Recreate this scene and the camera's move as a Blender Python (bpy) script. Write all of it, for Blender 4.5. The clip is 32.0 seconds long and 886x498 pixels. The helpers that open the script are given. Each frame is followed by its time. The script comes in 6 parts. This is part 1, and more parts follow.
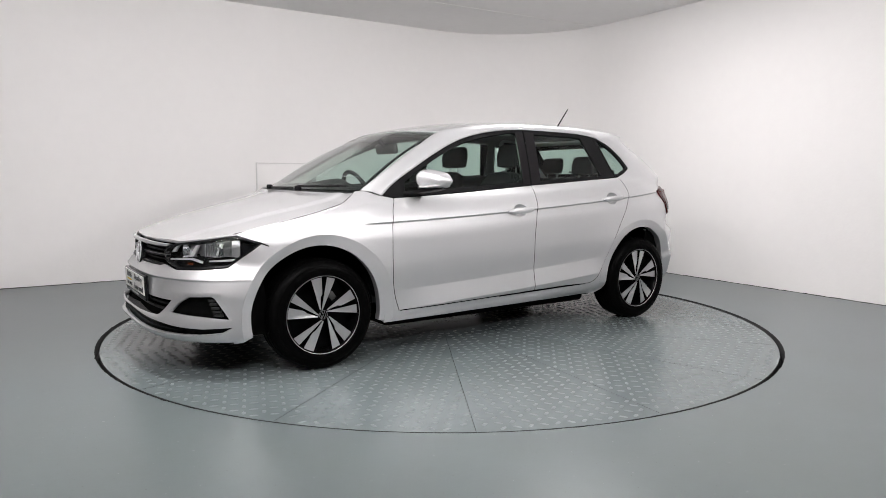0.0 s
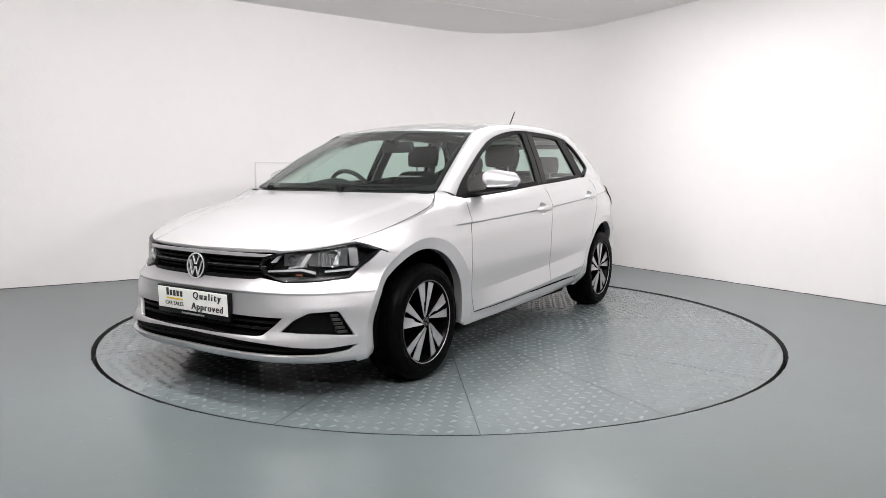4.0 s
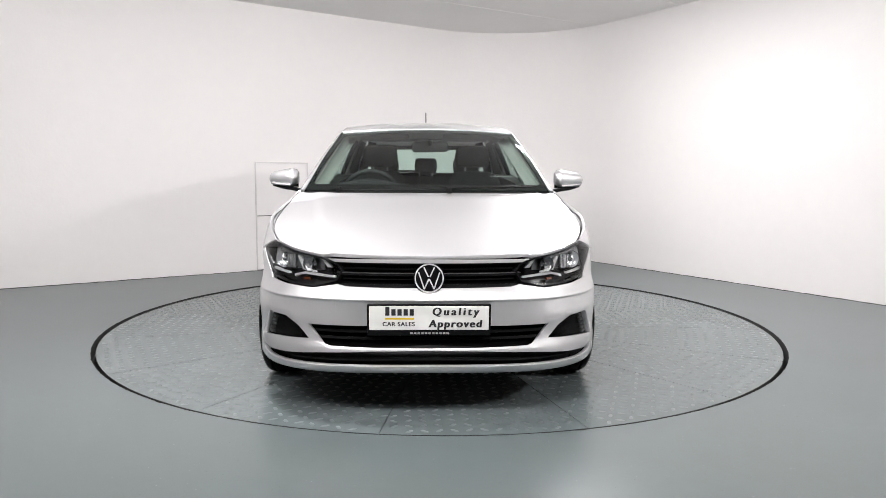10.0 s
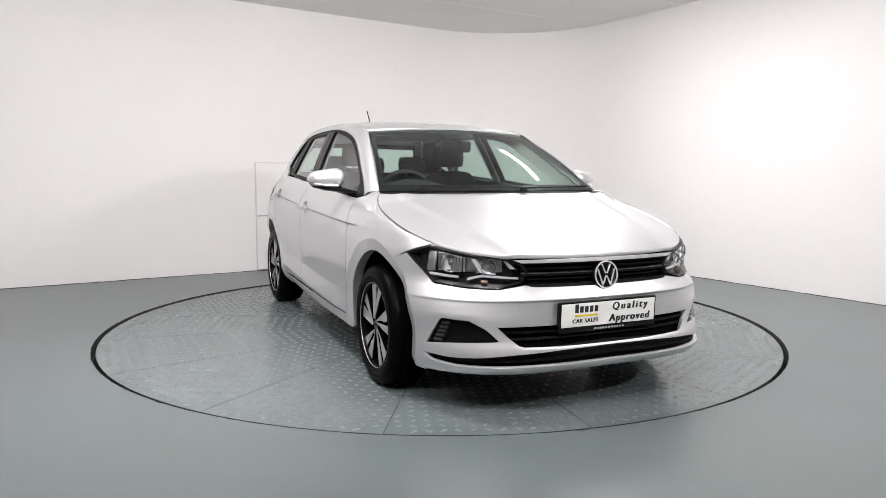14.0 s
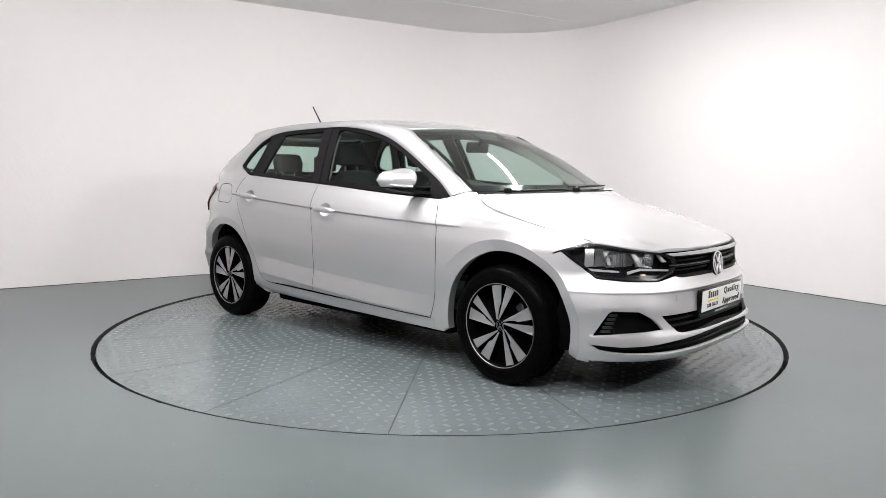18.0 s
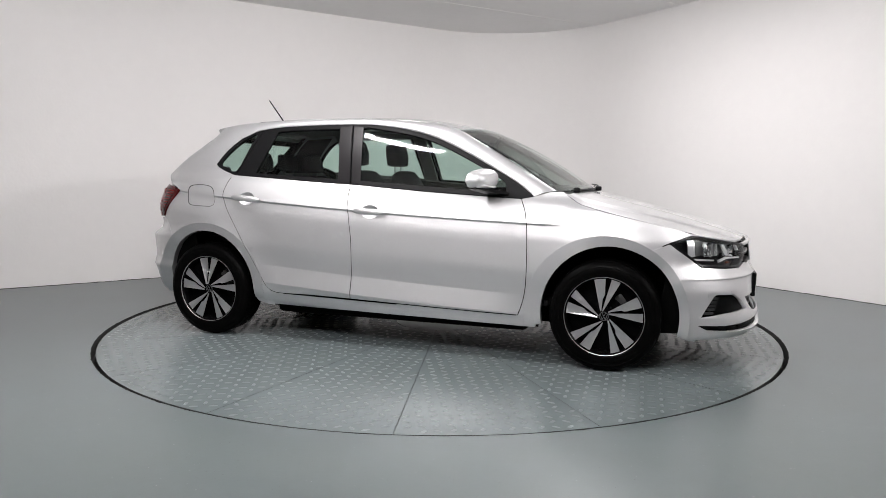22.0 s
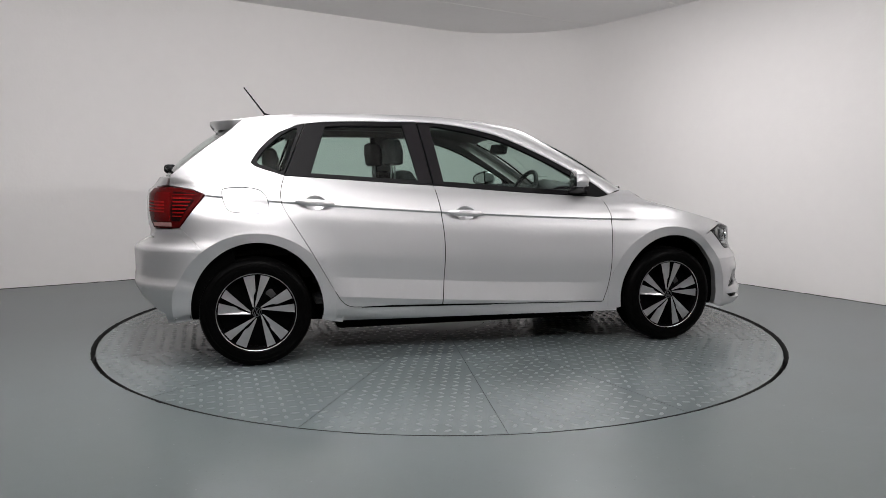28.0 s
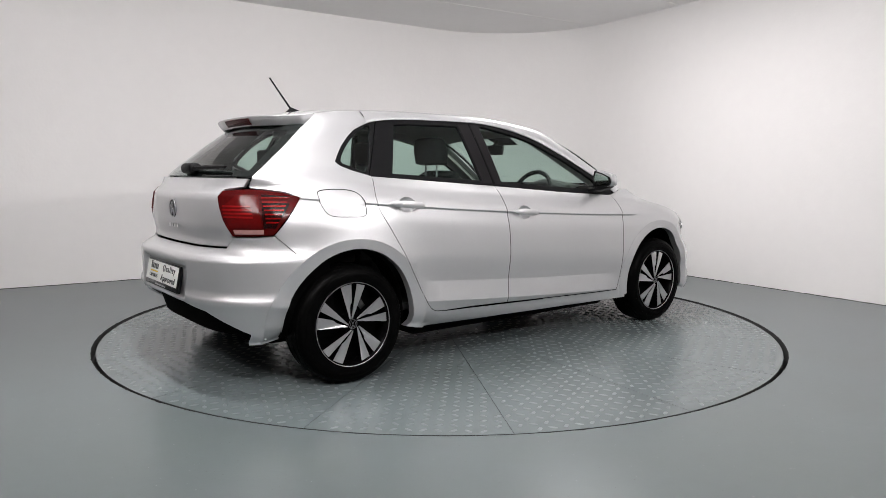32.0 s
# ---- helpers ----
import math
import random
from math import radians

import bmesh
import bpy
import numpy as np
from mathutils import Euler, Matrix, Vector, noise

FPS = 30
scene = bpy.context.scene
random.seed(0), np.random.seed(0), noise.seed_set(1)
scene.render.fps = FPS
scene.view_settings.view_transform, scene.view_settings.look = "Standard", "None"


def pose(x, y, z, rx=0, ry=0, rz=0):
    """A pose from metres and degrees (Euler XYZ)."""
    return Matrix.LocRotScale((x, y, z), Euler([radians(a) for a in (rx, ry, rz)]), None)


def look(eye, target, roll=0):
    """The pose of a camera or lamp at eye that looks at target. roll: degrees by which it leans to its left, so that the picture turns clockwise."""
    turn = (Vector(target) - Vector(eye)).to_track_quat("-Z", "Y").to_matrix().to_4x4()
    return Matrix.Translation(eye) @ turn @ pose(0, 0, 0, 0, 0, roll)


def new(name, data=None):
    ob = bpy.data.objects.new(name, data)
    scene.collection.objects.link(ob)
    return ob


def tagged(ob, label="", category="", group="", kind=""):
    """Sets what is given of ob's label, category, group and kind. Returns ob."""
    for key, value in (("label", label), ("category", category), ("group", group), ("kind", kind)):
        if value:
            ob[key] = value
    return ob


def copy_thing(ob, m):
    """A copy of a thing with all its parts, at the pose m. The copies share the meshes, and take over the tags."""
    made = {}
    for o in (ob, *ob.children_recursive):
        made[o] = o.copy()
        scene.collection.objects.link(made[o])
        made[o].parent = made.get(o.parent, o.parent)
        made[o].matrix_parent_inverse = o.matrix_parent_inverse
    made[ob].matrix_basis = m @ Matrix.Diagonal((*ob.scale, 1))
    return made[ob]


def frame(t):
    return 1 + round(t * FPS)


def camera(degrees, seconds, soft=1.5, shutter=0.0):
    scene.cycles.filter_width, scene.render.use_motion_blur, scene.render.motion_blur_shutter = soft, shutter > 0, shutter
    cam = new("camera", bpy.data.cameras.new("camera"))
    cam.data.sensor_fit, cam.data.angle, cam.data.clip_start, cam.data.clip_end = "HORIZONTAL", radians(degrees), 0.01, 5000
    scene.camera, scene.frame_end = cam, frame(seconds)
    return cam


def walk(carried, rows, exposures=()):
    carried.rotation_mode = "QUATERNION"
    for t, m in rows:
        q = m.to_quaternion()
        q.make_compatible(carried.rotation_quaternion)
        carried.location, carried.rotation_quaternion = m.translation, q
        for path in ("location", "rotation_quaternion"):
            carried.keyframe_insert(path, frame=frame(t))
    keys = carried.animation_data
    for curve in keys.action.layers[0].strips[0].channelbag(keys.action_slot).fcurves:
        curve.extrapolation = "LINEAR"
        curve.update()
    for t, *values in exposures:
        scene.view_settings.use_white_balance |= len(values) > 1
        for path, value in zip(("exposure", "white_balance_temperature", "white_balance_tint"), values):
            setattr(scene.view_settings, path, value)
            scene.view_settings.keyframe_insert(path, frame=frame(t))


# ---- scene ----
SECONDS = 32.0
cam = camera(64.83, SECONDS, soft=0.6)
EYE, PITCH, YAW, ROLL = (0.0, -4.9898, 1.0561), -0.10636, 0.00335, 0.314


def stand(back):
    """The camera's pose, drawn back a little along its view."""
    way = Vector((math.sin(YAW) * math.cos(PITCH), math.cos(YAW) * math.cos(PITCH), math.sin(PITCH)))
    eye = Vector(EYE) - way * back
    return look(eye, eye + way, ROLL)


walk(cam, [(0, stand(0.045)), (1, stand(0.024)), (2, stand(0.012)), (4, stand(0.004)), (6, stand(0.0)), (SECONDS, stand(0.0))],
     exposures=[(0, -0.36), (3, -0.15), (6, -0.06), (9, -0.08), (11, -0.12), (14, -0.13), (17, -0.10), (19, -0.13), (21, -0.28), (22, -0.40), (23, -0.43), (25, -0.68), (28, -0.77), (30, -0.70), (31, -0.49), (32, -0.46)])

# ---- light: the closed white room is lit by its ceiling battens and by added panels ----
world = bpy.data.worlds.new("world")
scene.world = world
world.use_nodes = True
world.node_tree.nodes["Background"].inputs[0].default_value = (0.8, 0.85, 0.9, 1)
world.node_tree.nodes["Background"].inputs[1].default_value = 0.02
# ---- materials ----
def material(name, color, rough=0.5, metal=0.0, scale=6.0, vary=0.05, bump=0.0, bump_scale=200.0, coat=0.0, spec=0.5, fine=0.0, rough_vary=0.0):
    """A principled surface with colour variation at two scales and fine relief."""
    m = bpy.data.materials.new(name)
    m.use_nodes = True
    nt = m.node_tree
    b = nt.nodes["Principled BSDF"]
    b.inputs["Roughness"].default_value = rough
    b.inputs["Metallic"].default_value = metal
    b.inputs["Coat Weight"].default_value = coat
    b.inputs["Coat Roughness"].default_value = 0.03
    b.inputs["Specular IOR Level"].default_value = spec
    co = nt.nodes.new("ShaderNodeTexCoord")
    n1, n2 = nt.nodes.new("ShaderNodeTexNoise"), nt.nodes.new("ShaderNodeTexNoise")
    n1.inputs["Scale"].default_value, n2.inputs["Scale"].default_value = scale, scale * 14
    n1.inputs["Detail"].default_value = n2.inputs["Detail"].default_value = 4
    for n in (n1, n2):
        nt.links.new(co.outputs["Object"], n.inputs["Vector"])
    mix = nt.nodes.new("ShaderNodeMath")
    mix.operation = "MULTIPLY_ADD"
    nt.links.new(n1.outputs["Fac"], mix.inputs[0])
    mix.inputs[1].default_value = 0.65
    half = nt.nodes.new("ShaderNodeMath")
    half.operation = "MULTIPLY"
    half.inputs[1].default_value = 0.35
    nt.links.new(n2.outputs["Fac"], half.inputs[0])
    nt.links.new(half.outputs[0], mix.inputs[2])
    ramp = nt.nodes.new("ShaderNodeValToRGB")
    ramp.color_ramp.elements[0].position, ramp.color_ramp.elements[1].position = 0.3, 0.7
    for e, k in zip(ramp.color_ramp.elements, (1 - vary, 1 + vary)):
        e.color = (*[min(1.0, c * k) for c in color], 1)
    nt.links.new(mix.outputs[0], ramp.inputs[0])
    nt.links.new(ramp.outputs[0], b.inputs["Base Color"])
    if rough_vary:
        mr = nt.nodes.new("ShaderNodeMapRange")
        mr.inputs["From Min"].default_value, mr.inputs["From Max"].default_value = 0.3, 0.7
        mr.inputs["To Min"].default_value, mr.inputs["To Max"].default_value = rough - rough_vary, rough + rough_vary
        nt.links.new(mix.outputs[0], mr.inputs["Value"])
        nt.links.new(mr.outputs[0], b.inputs["Roughness"])
    if bump:
        n3 = nt.nodes.new("ShaderNodeTexNoise")
        n3.inputs["Scale"].default_value = bump_scale
        n3.inputs["Detail"].default_value = 3
        nt.links.new(co.outputs["Object"], n3.inputs["Vector"])
        bp = nt.nodes.new("ShaderNodeBump")
        bp.inputs["Strength"].default_value = bump
        bp.inputs["Distance"].default_value = 0.004
        nt.links.new(n3.outputs["Fac"], bp.inputs["Height"])
        nt.links.new(bp.outputs[0], b.inputs["Normal"])
    return m


def glass(name, tint, gloss=1.0, base=0.03):
    """A thin pane: it lets light straight through, tinted, and mirrors by its angle."""
    m = bpy.data.materials.new(name)
    m.use_nodes = True
    nt = m.node_tree
    nt.nodes.remove(nt.nodes["Principled BSDF"])
    out = nt.nodes["Material Output"]
    tr, gl, mx, lw = (nt.nodes.new(k) for k in ("ShaderNodeBsdfTransparent", "ShaderNodeBsdfGlossy", "ShaderNodeMixShader", "ShaderNodeLayerWeight"))
    tr.inputs[0].default_value = (*tint, 1)
    gl.inputs["Roughness"].default_value = 0.01
    gl.inputs["Color"].default_value = (gloss, gloss, gloss, 1)
    power, scale = nt.nodes.new("ShaderNodeMath"), nt.nodes.new("ShaderNodeMath")
    power.operation, scale.operation = "POWER", "MULTIPLY_ADD"
    power.inputs[1].default_value = 4.2
    scale.inputs[1].default_value, scale.inputs[2].default_value = 0.85, base
    nt.links.new(lw.outputs["Facing"], power.inputs[0])
    nt.links.new(power.outputs[0], scale.inputs[0])
    nt.links.new(scale.outputs[0], mx.inputs[0])
    nt.links.new(tr.outputs[0], mx.inputs[1])
    nt.links.new(gl.outputs[0], mx.inputs[2])
    nt.links.new(mx.outputs[0], out.inputs["Surface"])
    return m


def lamp_glow(name, color, strength):
    m = bpy.data.materials.new(name)
    m.use_nodes = True
    b = m.node_tree.nodes["Principled BSDF"]
    b.inputs["Base Color"].default_value = (*color, 1)
    b.inputs["Emission Color"].default_value = (*color, 1)
    b.inputs["Emission Strength"].default_value = strength
    return m


def painted_floor(name, tint=1.0, rough=0.3):
    """Grey-green floor paint: cloudy patches, worn dull areas, small dark chips and pale scuffs, brushed gloss."""
    m = material(name, (0.111 * tint, 0.133 * tint, 0.137 * tint), rough, scale=0.9, vary=0.08, bump=0.03, bump_scale=60)
    nt = m.node_tree
    b = nt.nodes["Principled BSDF"]
    base = b.inputs["Base Color"].links[0].from_socket
    wide = base.node.color_ramp.elements
    wide[0].position, wide[1].position = 0.12, 0.88
    co = nt.nodes["Texture Coordinate"]
    for scale, lo, hi, col, amount in ((110.0, 0.725, 0.75, (0.03, 0.032, 0.03), 0.6), (60.0, 0.75, 0.77, (0.5, 0.52, 0.5), 0.3), (1.3, 0.40, 0.75, (0.092, 0.106, 0.098), 0.4)):
        n = nt.nodes.new("ShaderNodeTexNoise")
        n.inputs["Scale"].default_value = scale
        n.inputs["Detail"].default_value = 2 if scale > 5 else 6
        mp = nt.nodes.new("ShaderNodeMapping")
        mp.inputs["Location"].default_value = (scale, 3.1, 0)
        nt.links.new(co.outputs["Object"], mp.inputs["Vector"])
        nt.links.new(mp.outputs[0], n.inputs["Vector"])
        mr = nt.nodes.new("ShaderNodeMapRange")
        mr.inputs["From Min"].default_value, mr.inputs["From Max"].default_value = lo, hi
        mr.inputs["To Max"].default_value = amount
        nt.links.new(n.outputs["Fac"], mr.inputs["Value"])
        mx = nt.nodes.new("ShaderNodeMix")
        mx.data_type = "RGBA"
        nt.links.new(mr.outputs[0], mx.inputs["Factor"])
        nt.links.new(base, mx.inputs[6])
        mx.inputs[7].default_value = (*col, 1)
        base = mx.outputs[2]
    nt.links.new(base, b.inputs["Base Color"])
    return m


M_WALL = material("white_wall_paint", (0.80, 0.785, 0.775), 0.6, scale=0.8, vary=0.02, bump=0.25, bump_scale=35)
M_BACKWALL = material("back_wall_paint", (0.76, 0.75, 0.745), 0.7, scale=0.8, vary=0.03, bump=0.2, bump_scale=35)
M_DARKWALL = material("bounce_cut_wall", (0.14, 0.14, 0.14), 0.7, scale=0.8, vary=0.05, bump=0.2, bump_scale=35)
M_CEIL = material("ceiling_paint", (0.84, 0.83, 0.825), 0.7, scale=1.0, vary=0.03, bump=0.1)
M_FLOOR = painted_floor("floor_paint")
M_PLATE = painted_floor("tread_plate_paint", 1.12, 0.24)
# tinted lighter than the plate for the light that the lugs scatter
M_LUG = painted_floor("lit_lug_paint", 1.24, 0.36)
M_EDGE_SHADE = material("shaded_white_edge", (0.64, 0.63, 0.62), 0.6, scale=7, vary=0.10)
M_DIRT_SHADE = material("joint_dirt_and_shade", (0.045, 0.042, 0.040), 0.9, scale=9, vary=0.5)
M_GAP = material("gap_black", (0.012, 0.012, 0.012), 0.9)
M_PAINT = material("silver_car_paint", (0.63, 0.63, 0.64), 0.47, metal=0.85, scale=700, vary=0.09, coat=1.0)
M_TRIM = material("black_trim", (0.005, 0.005, 0.0055), 0.45, spec=0.10, scale=40, vary=0.15, bump=0.15, bump_scale=900)
M_GLOSSBLACK = material("gloss_black", (0.004, 0.004, 0.0045), 0.14, spec=0.3, scale=20, vary=0.1)
M_PILLAR = material("pillar_film", (0.009, 0.008, 0.009), 0.32, spec=0.15, scale=30, vary=0.08)
M_RUBBER = material("tyre_rubber", (0.002, 0.002, 0.002), 0.26, spec=0.018, scale=60, vary=0.25, bump=0.2, bump_scale=300)
M_UNDER = material("underbody_black", (0.002, 0.002, 0.002), 0.9, spec=0.03, scale=12, vary=0.3)
M_CABIN = material("dark_cabin_plastic", (0.010, 0.010, 0.011), 0.6, scale=30, vary=0.15, bump=0.3, bump_scale=700)
M_CLOTH = material("charcoal_seat_cloth", (0.009, 0.009, 0.010), 0.95, scale=120, vary=0.25, bump=0.5, bump_scale=900)
M_LINER = material("pale_headliner", (0.30, 0.30, 0.285), 0.9, scale=60, vary=0.06)
M_MACHINED = material("machined_alloy", (0.52, 0.52, 0.53), 0.34, metal=0.85, scale=90, vary=0.06)
M_WHEELBLACK = material("black_wheel_paint", (0.002, 0.002, 0.0022), 0.25, spec=0.05, scale=30, vary=0.1)
M_STEEL = material("brushed_steel", (0.35, 0.35, 0.36), 0.35, metal=1.0, scale=120, vary=0.15)
M_CHROME = material("chrome", (0.85, 0.85, 0.86), 0.06, metal=1.0, scale=20, vary=0.02)
M_RED = material("red_lamp_lens", (0.15, 0.004, 0.004), 0.15, scale=60, vary=0.15, spec=0.15)
M_DARKRED = material("dark_red_lamp", (0.045, 0.002, 0.002), 0.14, scale=60, vary=0.15, spec=0.12)
M_LENSCLEAR = material("pale_lamp_lens", (0.30, 0.16, 0.15), 0.12, scale=60, vary=0.1, coat=1.0)
M_MIDRED = material("mid_red_lamp", (0.065, 0.002, 0.002), 0.14, scale=60, vary=0.15, spec=0.15)
M_LAMPRED = material("lamp_panel_red", (0.010, 0.001, 0.001), 0.15, spec=0.15, scale=60, vary=0.15)
M_CLEARLENS = material("clear_indicator_lens", (0.5, 0.5, 0.5), 0.15, scale=60, vary=0.1, coat=0.5)
M_DULL = material("dull_grey_reflector", (0.05, 0.05, 0.05), 0.4, metal=0.5, scale=60, vary=0.1)
M_AMBER = material("amber_bulb", (0.12, 0.028, 0.008), 0.25, scale=60, vary=0.1)
M_REFLECTOR = material("lamp_reflector", (0.72, 0.73, 0.75), 0.12, metal=1.0, scale=90, vary=0.1)
M_LAMPBLACK = material("lamp_housing_black", (0.006, 0.006, 0.007), 0.3, spec=0.25, scale=60, vary=0.1)
M_WHITEPLATE = material("plate_white", (0.78, 0.78, 0.75), 0.35, scale=30, vary=0.02)
M_INK = material("plate_ink", (0.015, 0.015, 0.017), 0.4, scale=30, vary=0.05)
M_YELLOW = material("plate_yellow", (0.75, 0.52, 0.02), 0.4, scale=30, vary=0.04)
M_GREY = material("plate_grey", (0.35, 0.35, 0.35), 0.4, scale=30, vary=0.04)
M_GLASS = glass("clear_lens", (0.95, 0.96, 0.96), 0.5, 0.03)
M_WINDOW = glass("green_tinted_glass", (0.66, 0.78, 0.73))
M_SCREEN = glass("windscreen_glass", (0.72, 0.82, 0.78))
M_BADGE = material("badge_silver", (0.82, 0.82, 0.83), 0.28, metal=0.55, scale=60, vary=0.03)
M_MIRROR = material("mirror_silver", (0.9, 0.9, 0.9), 0.02, metal=1.0, scale=10, vary=0.01)
M_WHITE = material("fixture_white", (0.8, 0.8, 0.8), 0.4, scale=10, vary=0.02)
M_TUBE = lamp_glow("batten_tube", (1.0, 0.97, 0.95), 6.0)
# ---- mesh helpers ----
def put_mesh(ob_name, me, mat, parent=None, label="", at=None):
    me.materials.append(mat)
    ob = new(ob_name, me)
    if parent is not None:
        ob.parent = parent
    if at is not None:
        ob.matrix_local = at
    if label:
        ob["label"] = label
    return ob


def part(ob_name, bm, mat, parent=None, label="", at=None, angle=35):
    """One mesh object from a bmesh, smooth but for its hard edges."""
    me = bpy.data.meshes.new(ob_name)
    bmesh.ops.recalc_face_normals(bm, faces=bm.faces)
    bm.to_mesh(me)
    bm.free()
    me.polygons.foreach_set("use_smooth", [True] * len(me.polygons))
    me.set_sharp_from_angle(angle=radians(angle))
    return put_mesh(ob_name, me, mat, parent, label, at)


def box(bm, cx, cy, cz, sx, sy, sz, bevel=0.0, seg=2, turn=None):
    """A box with rounded edges, added to bm."""
    m = Matrix.Translation((cx, cy, cz))
    if turn is not None:
        m = m @ turn
    r = bmesh.ops.create_cube(bm, size=1.0, matrix=m @ Matrix.Diagonal((sx, sy, sz, 1)))
    if bevel:
        es = list({e for v in r["verts"] for e in v.link_edges})
        bmesh.ops.bevel(bm, geom=es, offset=min(bevel, min(sx, sy, sz) * 0.49), segments=seg, profile=0.5, affect="EDGES")
    return bm


def lathe(bm, profile, axis="y", seg=48, m=None):
    """Revolve (radius, offset) pairs round the y axis."""
    rings = []
    m = m or Matrix()
    for r, o in profile:
        ring = []
        for k in range(seg):
            a = 2 * math.pi * k / seg
            ring.append(bm.verts.new(m @ Vector((r * math.cos(a), o, r * math.sin(a)))))
        rings.append(ring)
    for a, b in zip(rings, rings[1:]):
        for k in range(seg):
            bm.faces.new((a[k], a[(k + 1) % seg], b[(k + 1) % seg], b[k]))
    return rings


def disc(bm, r, o, seg=32, m=None):
    m = m or Matrix()
    vs = [bm.verts.new(m @ Vector((r * math.cos(2 * math.pi * k / seg), o, r * math.sin(2 * math.pi * k / seg)))) for k in range(seg)]
    bm.faces.new(vs)


def prism(bm, pts, m, depth):
    """A plate with the outline pts (x, y), from 0 to depth along z, placed by m."""
    a = [bm.verts.new(m @ Vector((x, y, 0))) for x, y in pts]
    b = [bm.verts.new(m @ Vector((x, y, depth))) for x, y in pts]
    n = len(pts)
    bm.faces.new(a[::-1])
    bm.faces.new(b)
    for k in range(n):
        bm.faces.new((a[k], a[(k + 1) % n], b[(k + 1) % n], b[k]))


def tube(bm, pts, r, seg=8, r_end=None):
    """A round rod along the points."""
    pts = [Vector(p) for p in pts]
    rings = []
    for i, p in enumerate(pts):
        d = (pts[min(i + 1, len(pts) - 1)] - pts[max(i - 1, 0)]).normalized()
        u = d.cross(Vector((0.31, 0.2, 0.93))).normalized()
        w = d.cross(u)
        q = r if r_end is None else r + (r_end - r) * i / (len(pts) - 1)
        rings.append([bm.verts.new(p + (u * math.cos(2 * math.pi * k / seg) + w * math.sin(2 * math.pi * k / seg)) * q) for k in range(seg)])
    for a, b in zip(rings, rings[1:]):
        for k in range(seg):
            bm.faces.new((a[k], a[(k + 1) % seg], b[(k + 1) % seg], b[k]))
    bm.faces.new(rings[0][::-1])
    bm.faces.new(rings[-1])


def spline(pts, n=6, closed=False):
    """Points along a smooth curve through pts."""
    out = []
    c = len(pts)
    for i in range(c if closed else c - 1):
        p0, p1, p2, p3 = (pts[(i + k) % c] if closed else pts[max(0, min(c - 1, i + k))] for k in (-1, 0, 1, 2))
        for s in range(n):
            t = s / n
            out.append(tuple(0.5 * ((2 * b) + (-a + c2) * t + (2 * a - 5 * b + 4 * c2 - d) * t * t + (-a + 3 * b - 3 * c2 + d) * t ** 3)
                             for a, b, c2, d in zip(p0, p1, p2, p3)))
    if not closed:
        out.append(tuple(pts[-1]))
    return out


def inside(p, poly):
    x, y = p
    hit = False
    for (x0, y0), (x1, y1) in zip(poly, poly[1:] + poly[:1]):
        if (y0 > y) != (y1 > y) and x < (x1 - x0) * (y - y0) / (y1 - y0) + x0:
            hit = not hit
    return hit


def shrink(poly, g):
    """The outline moved inwards by g."""
    area = sum(a[0] * b[1] - b[0] * a[1] for a, b in zip(poly, poly[1:] + poly[:1]))
    if area < 0:
        poly = poly[::-1]
    out, n = [], len(poly)
    for i in range(n):
        a, b, c = Vector(poly[i - 1]), Vector(poly[i]), Vector(poly[(i + 1) % n])
        u, v = (b - a), (c - b)
        if u.length < 1e-6 or v.length < 1e-6:
            continue
        n1, n2 = Vector((-u.y, u.x)).normalized(), Vector((-v.y, v.x)).normalized()
        m = n1 + n2
        k = max(0.5, m.length_squared / 2)
        out.append(tuple(b + m * (g / k)))
    return out


def dense(poly, step):
    out = []
    for a, b in zip(poly, poly[1:] + poly[:1]):
        n = max(1, math.ceil(math.dist(a, b) / step))
        out += [(a[0] + (b[0] - a[0]) * k / n, a[1] + (b[1] - a[1]) * k / n) for k in range(n)]
    return out


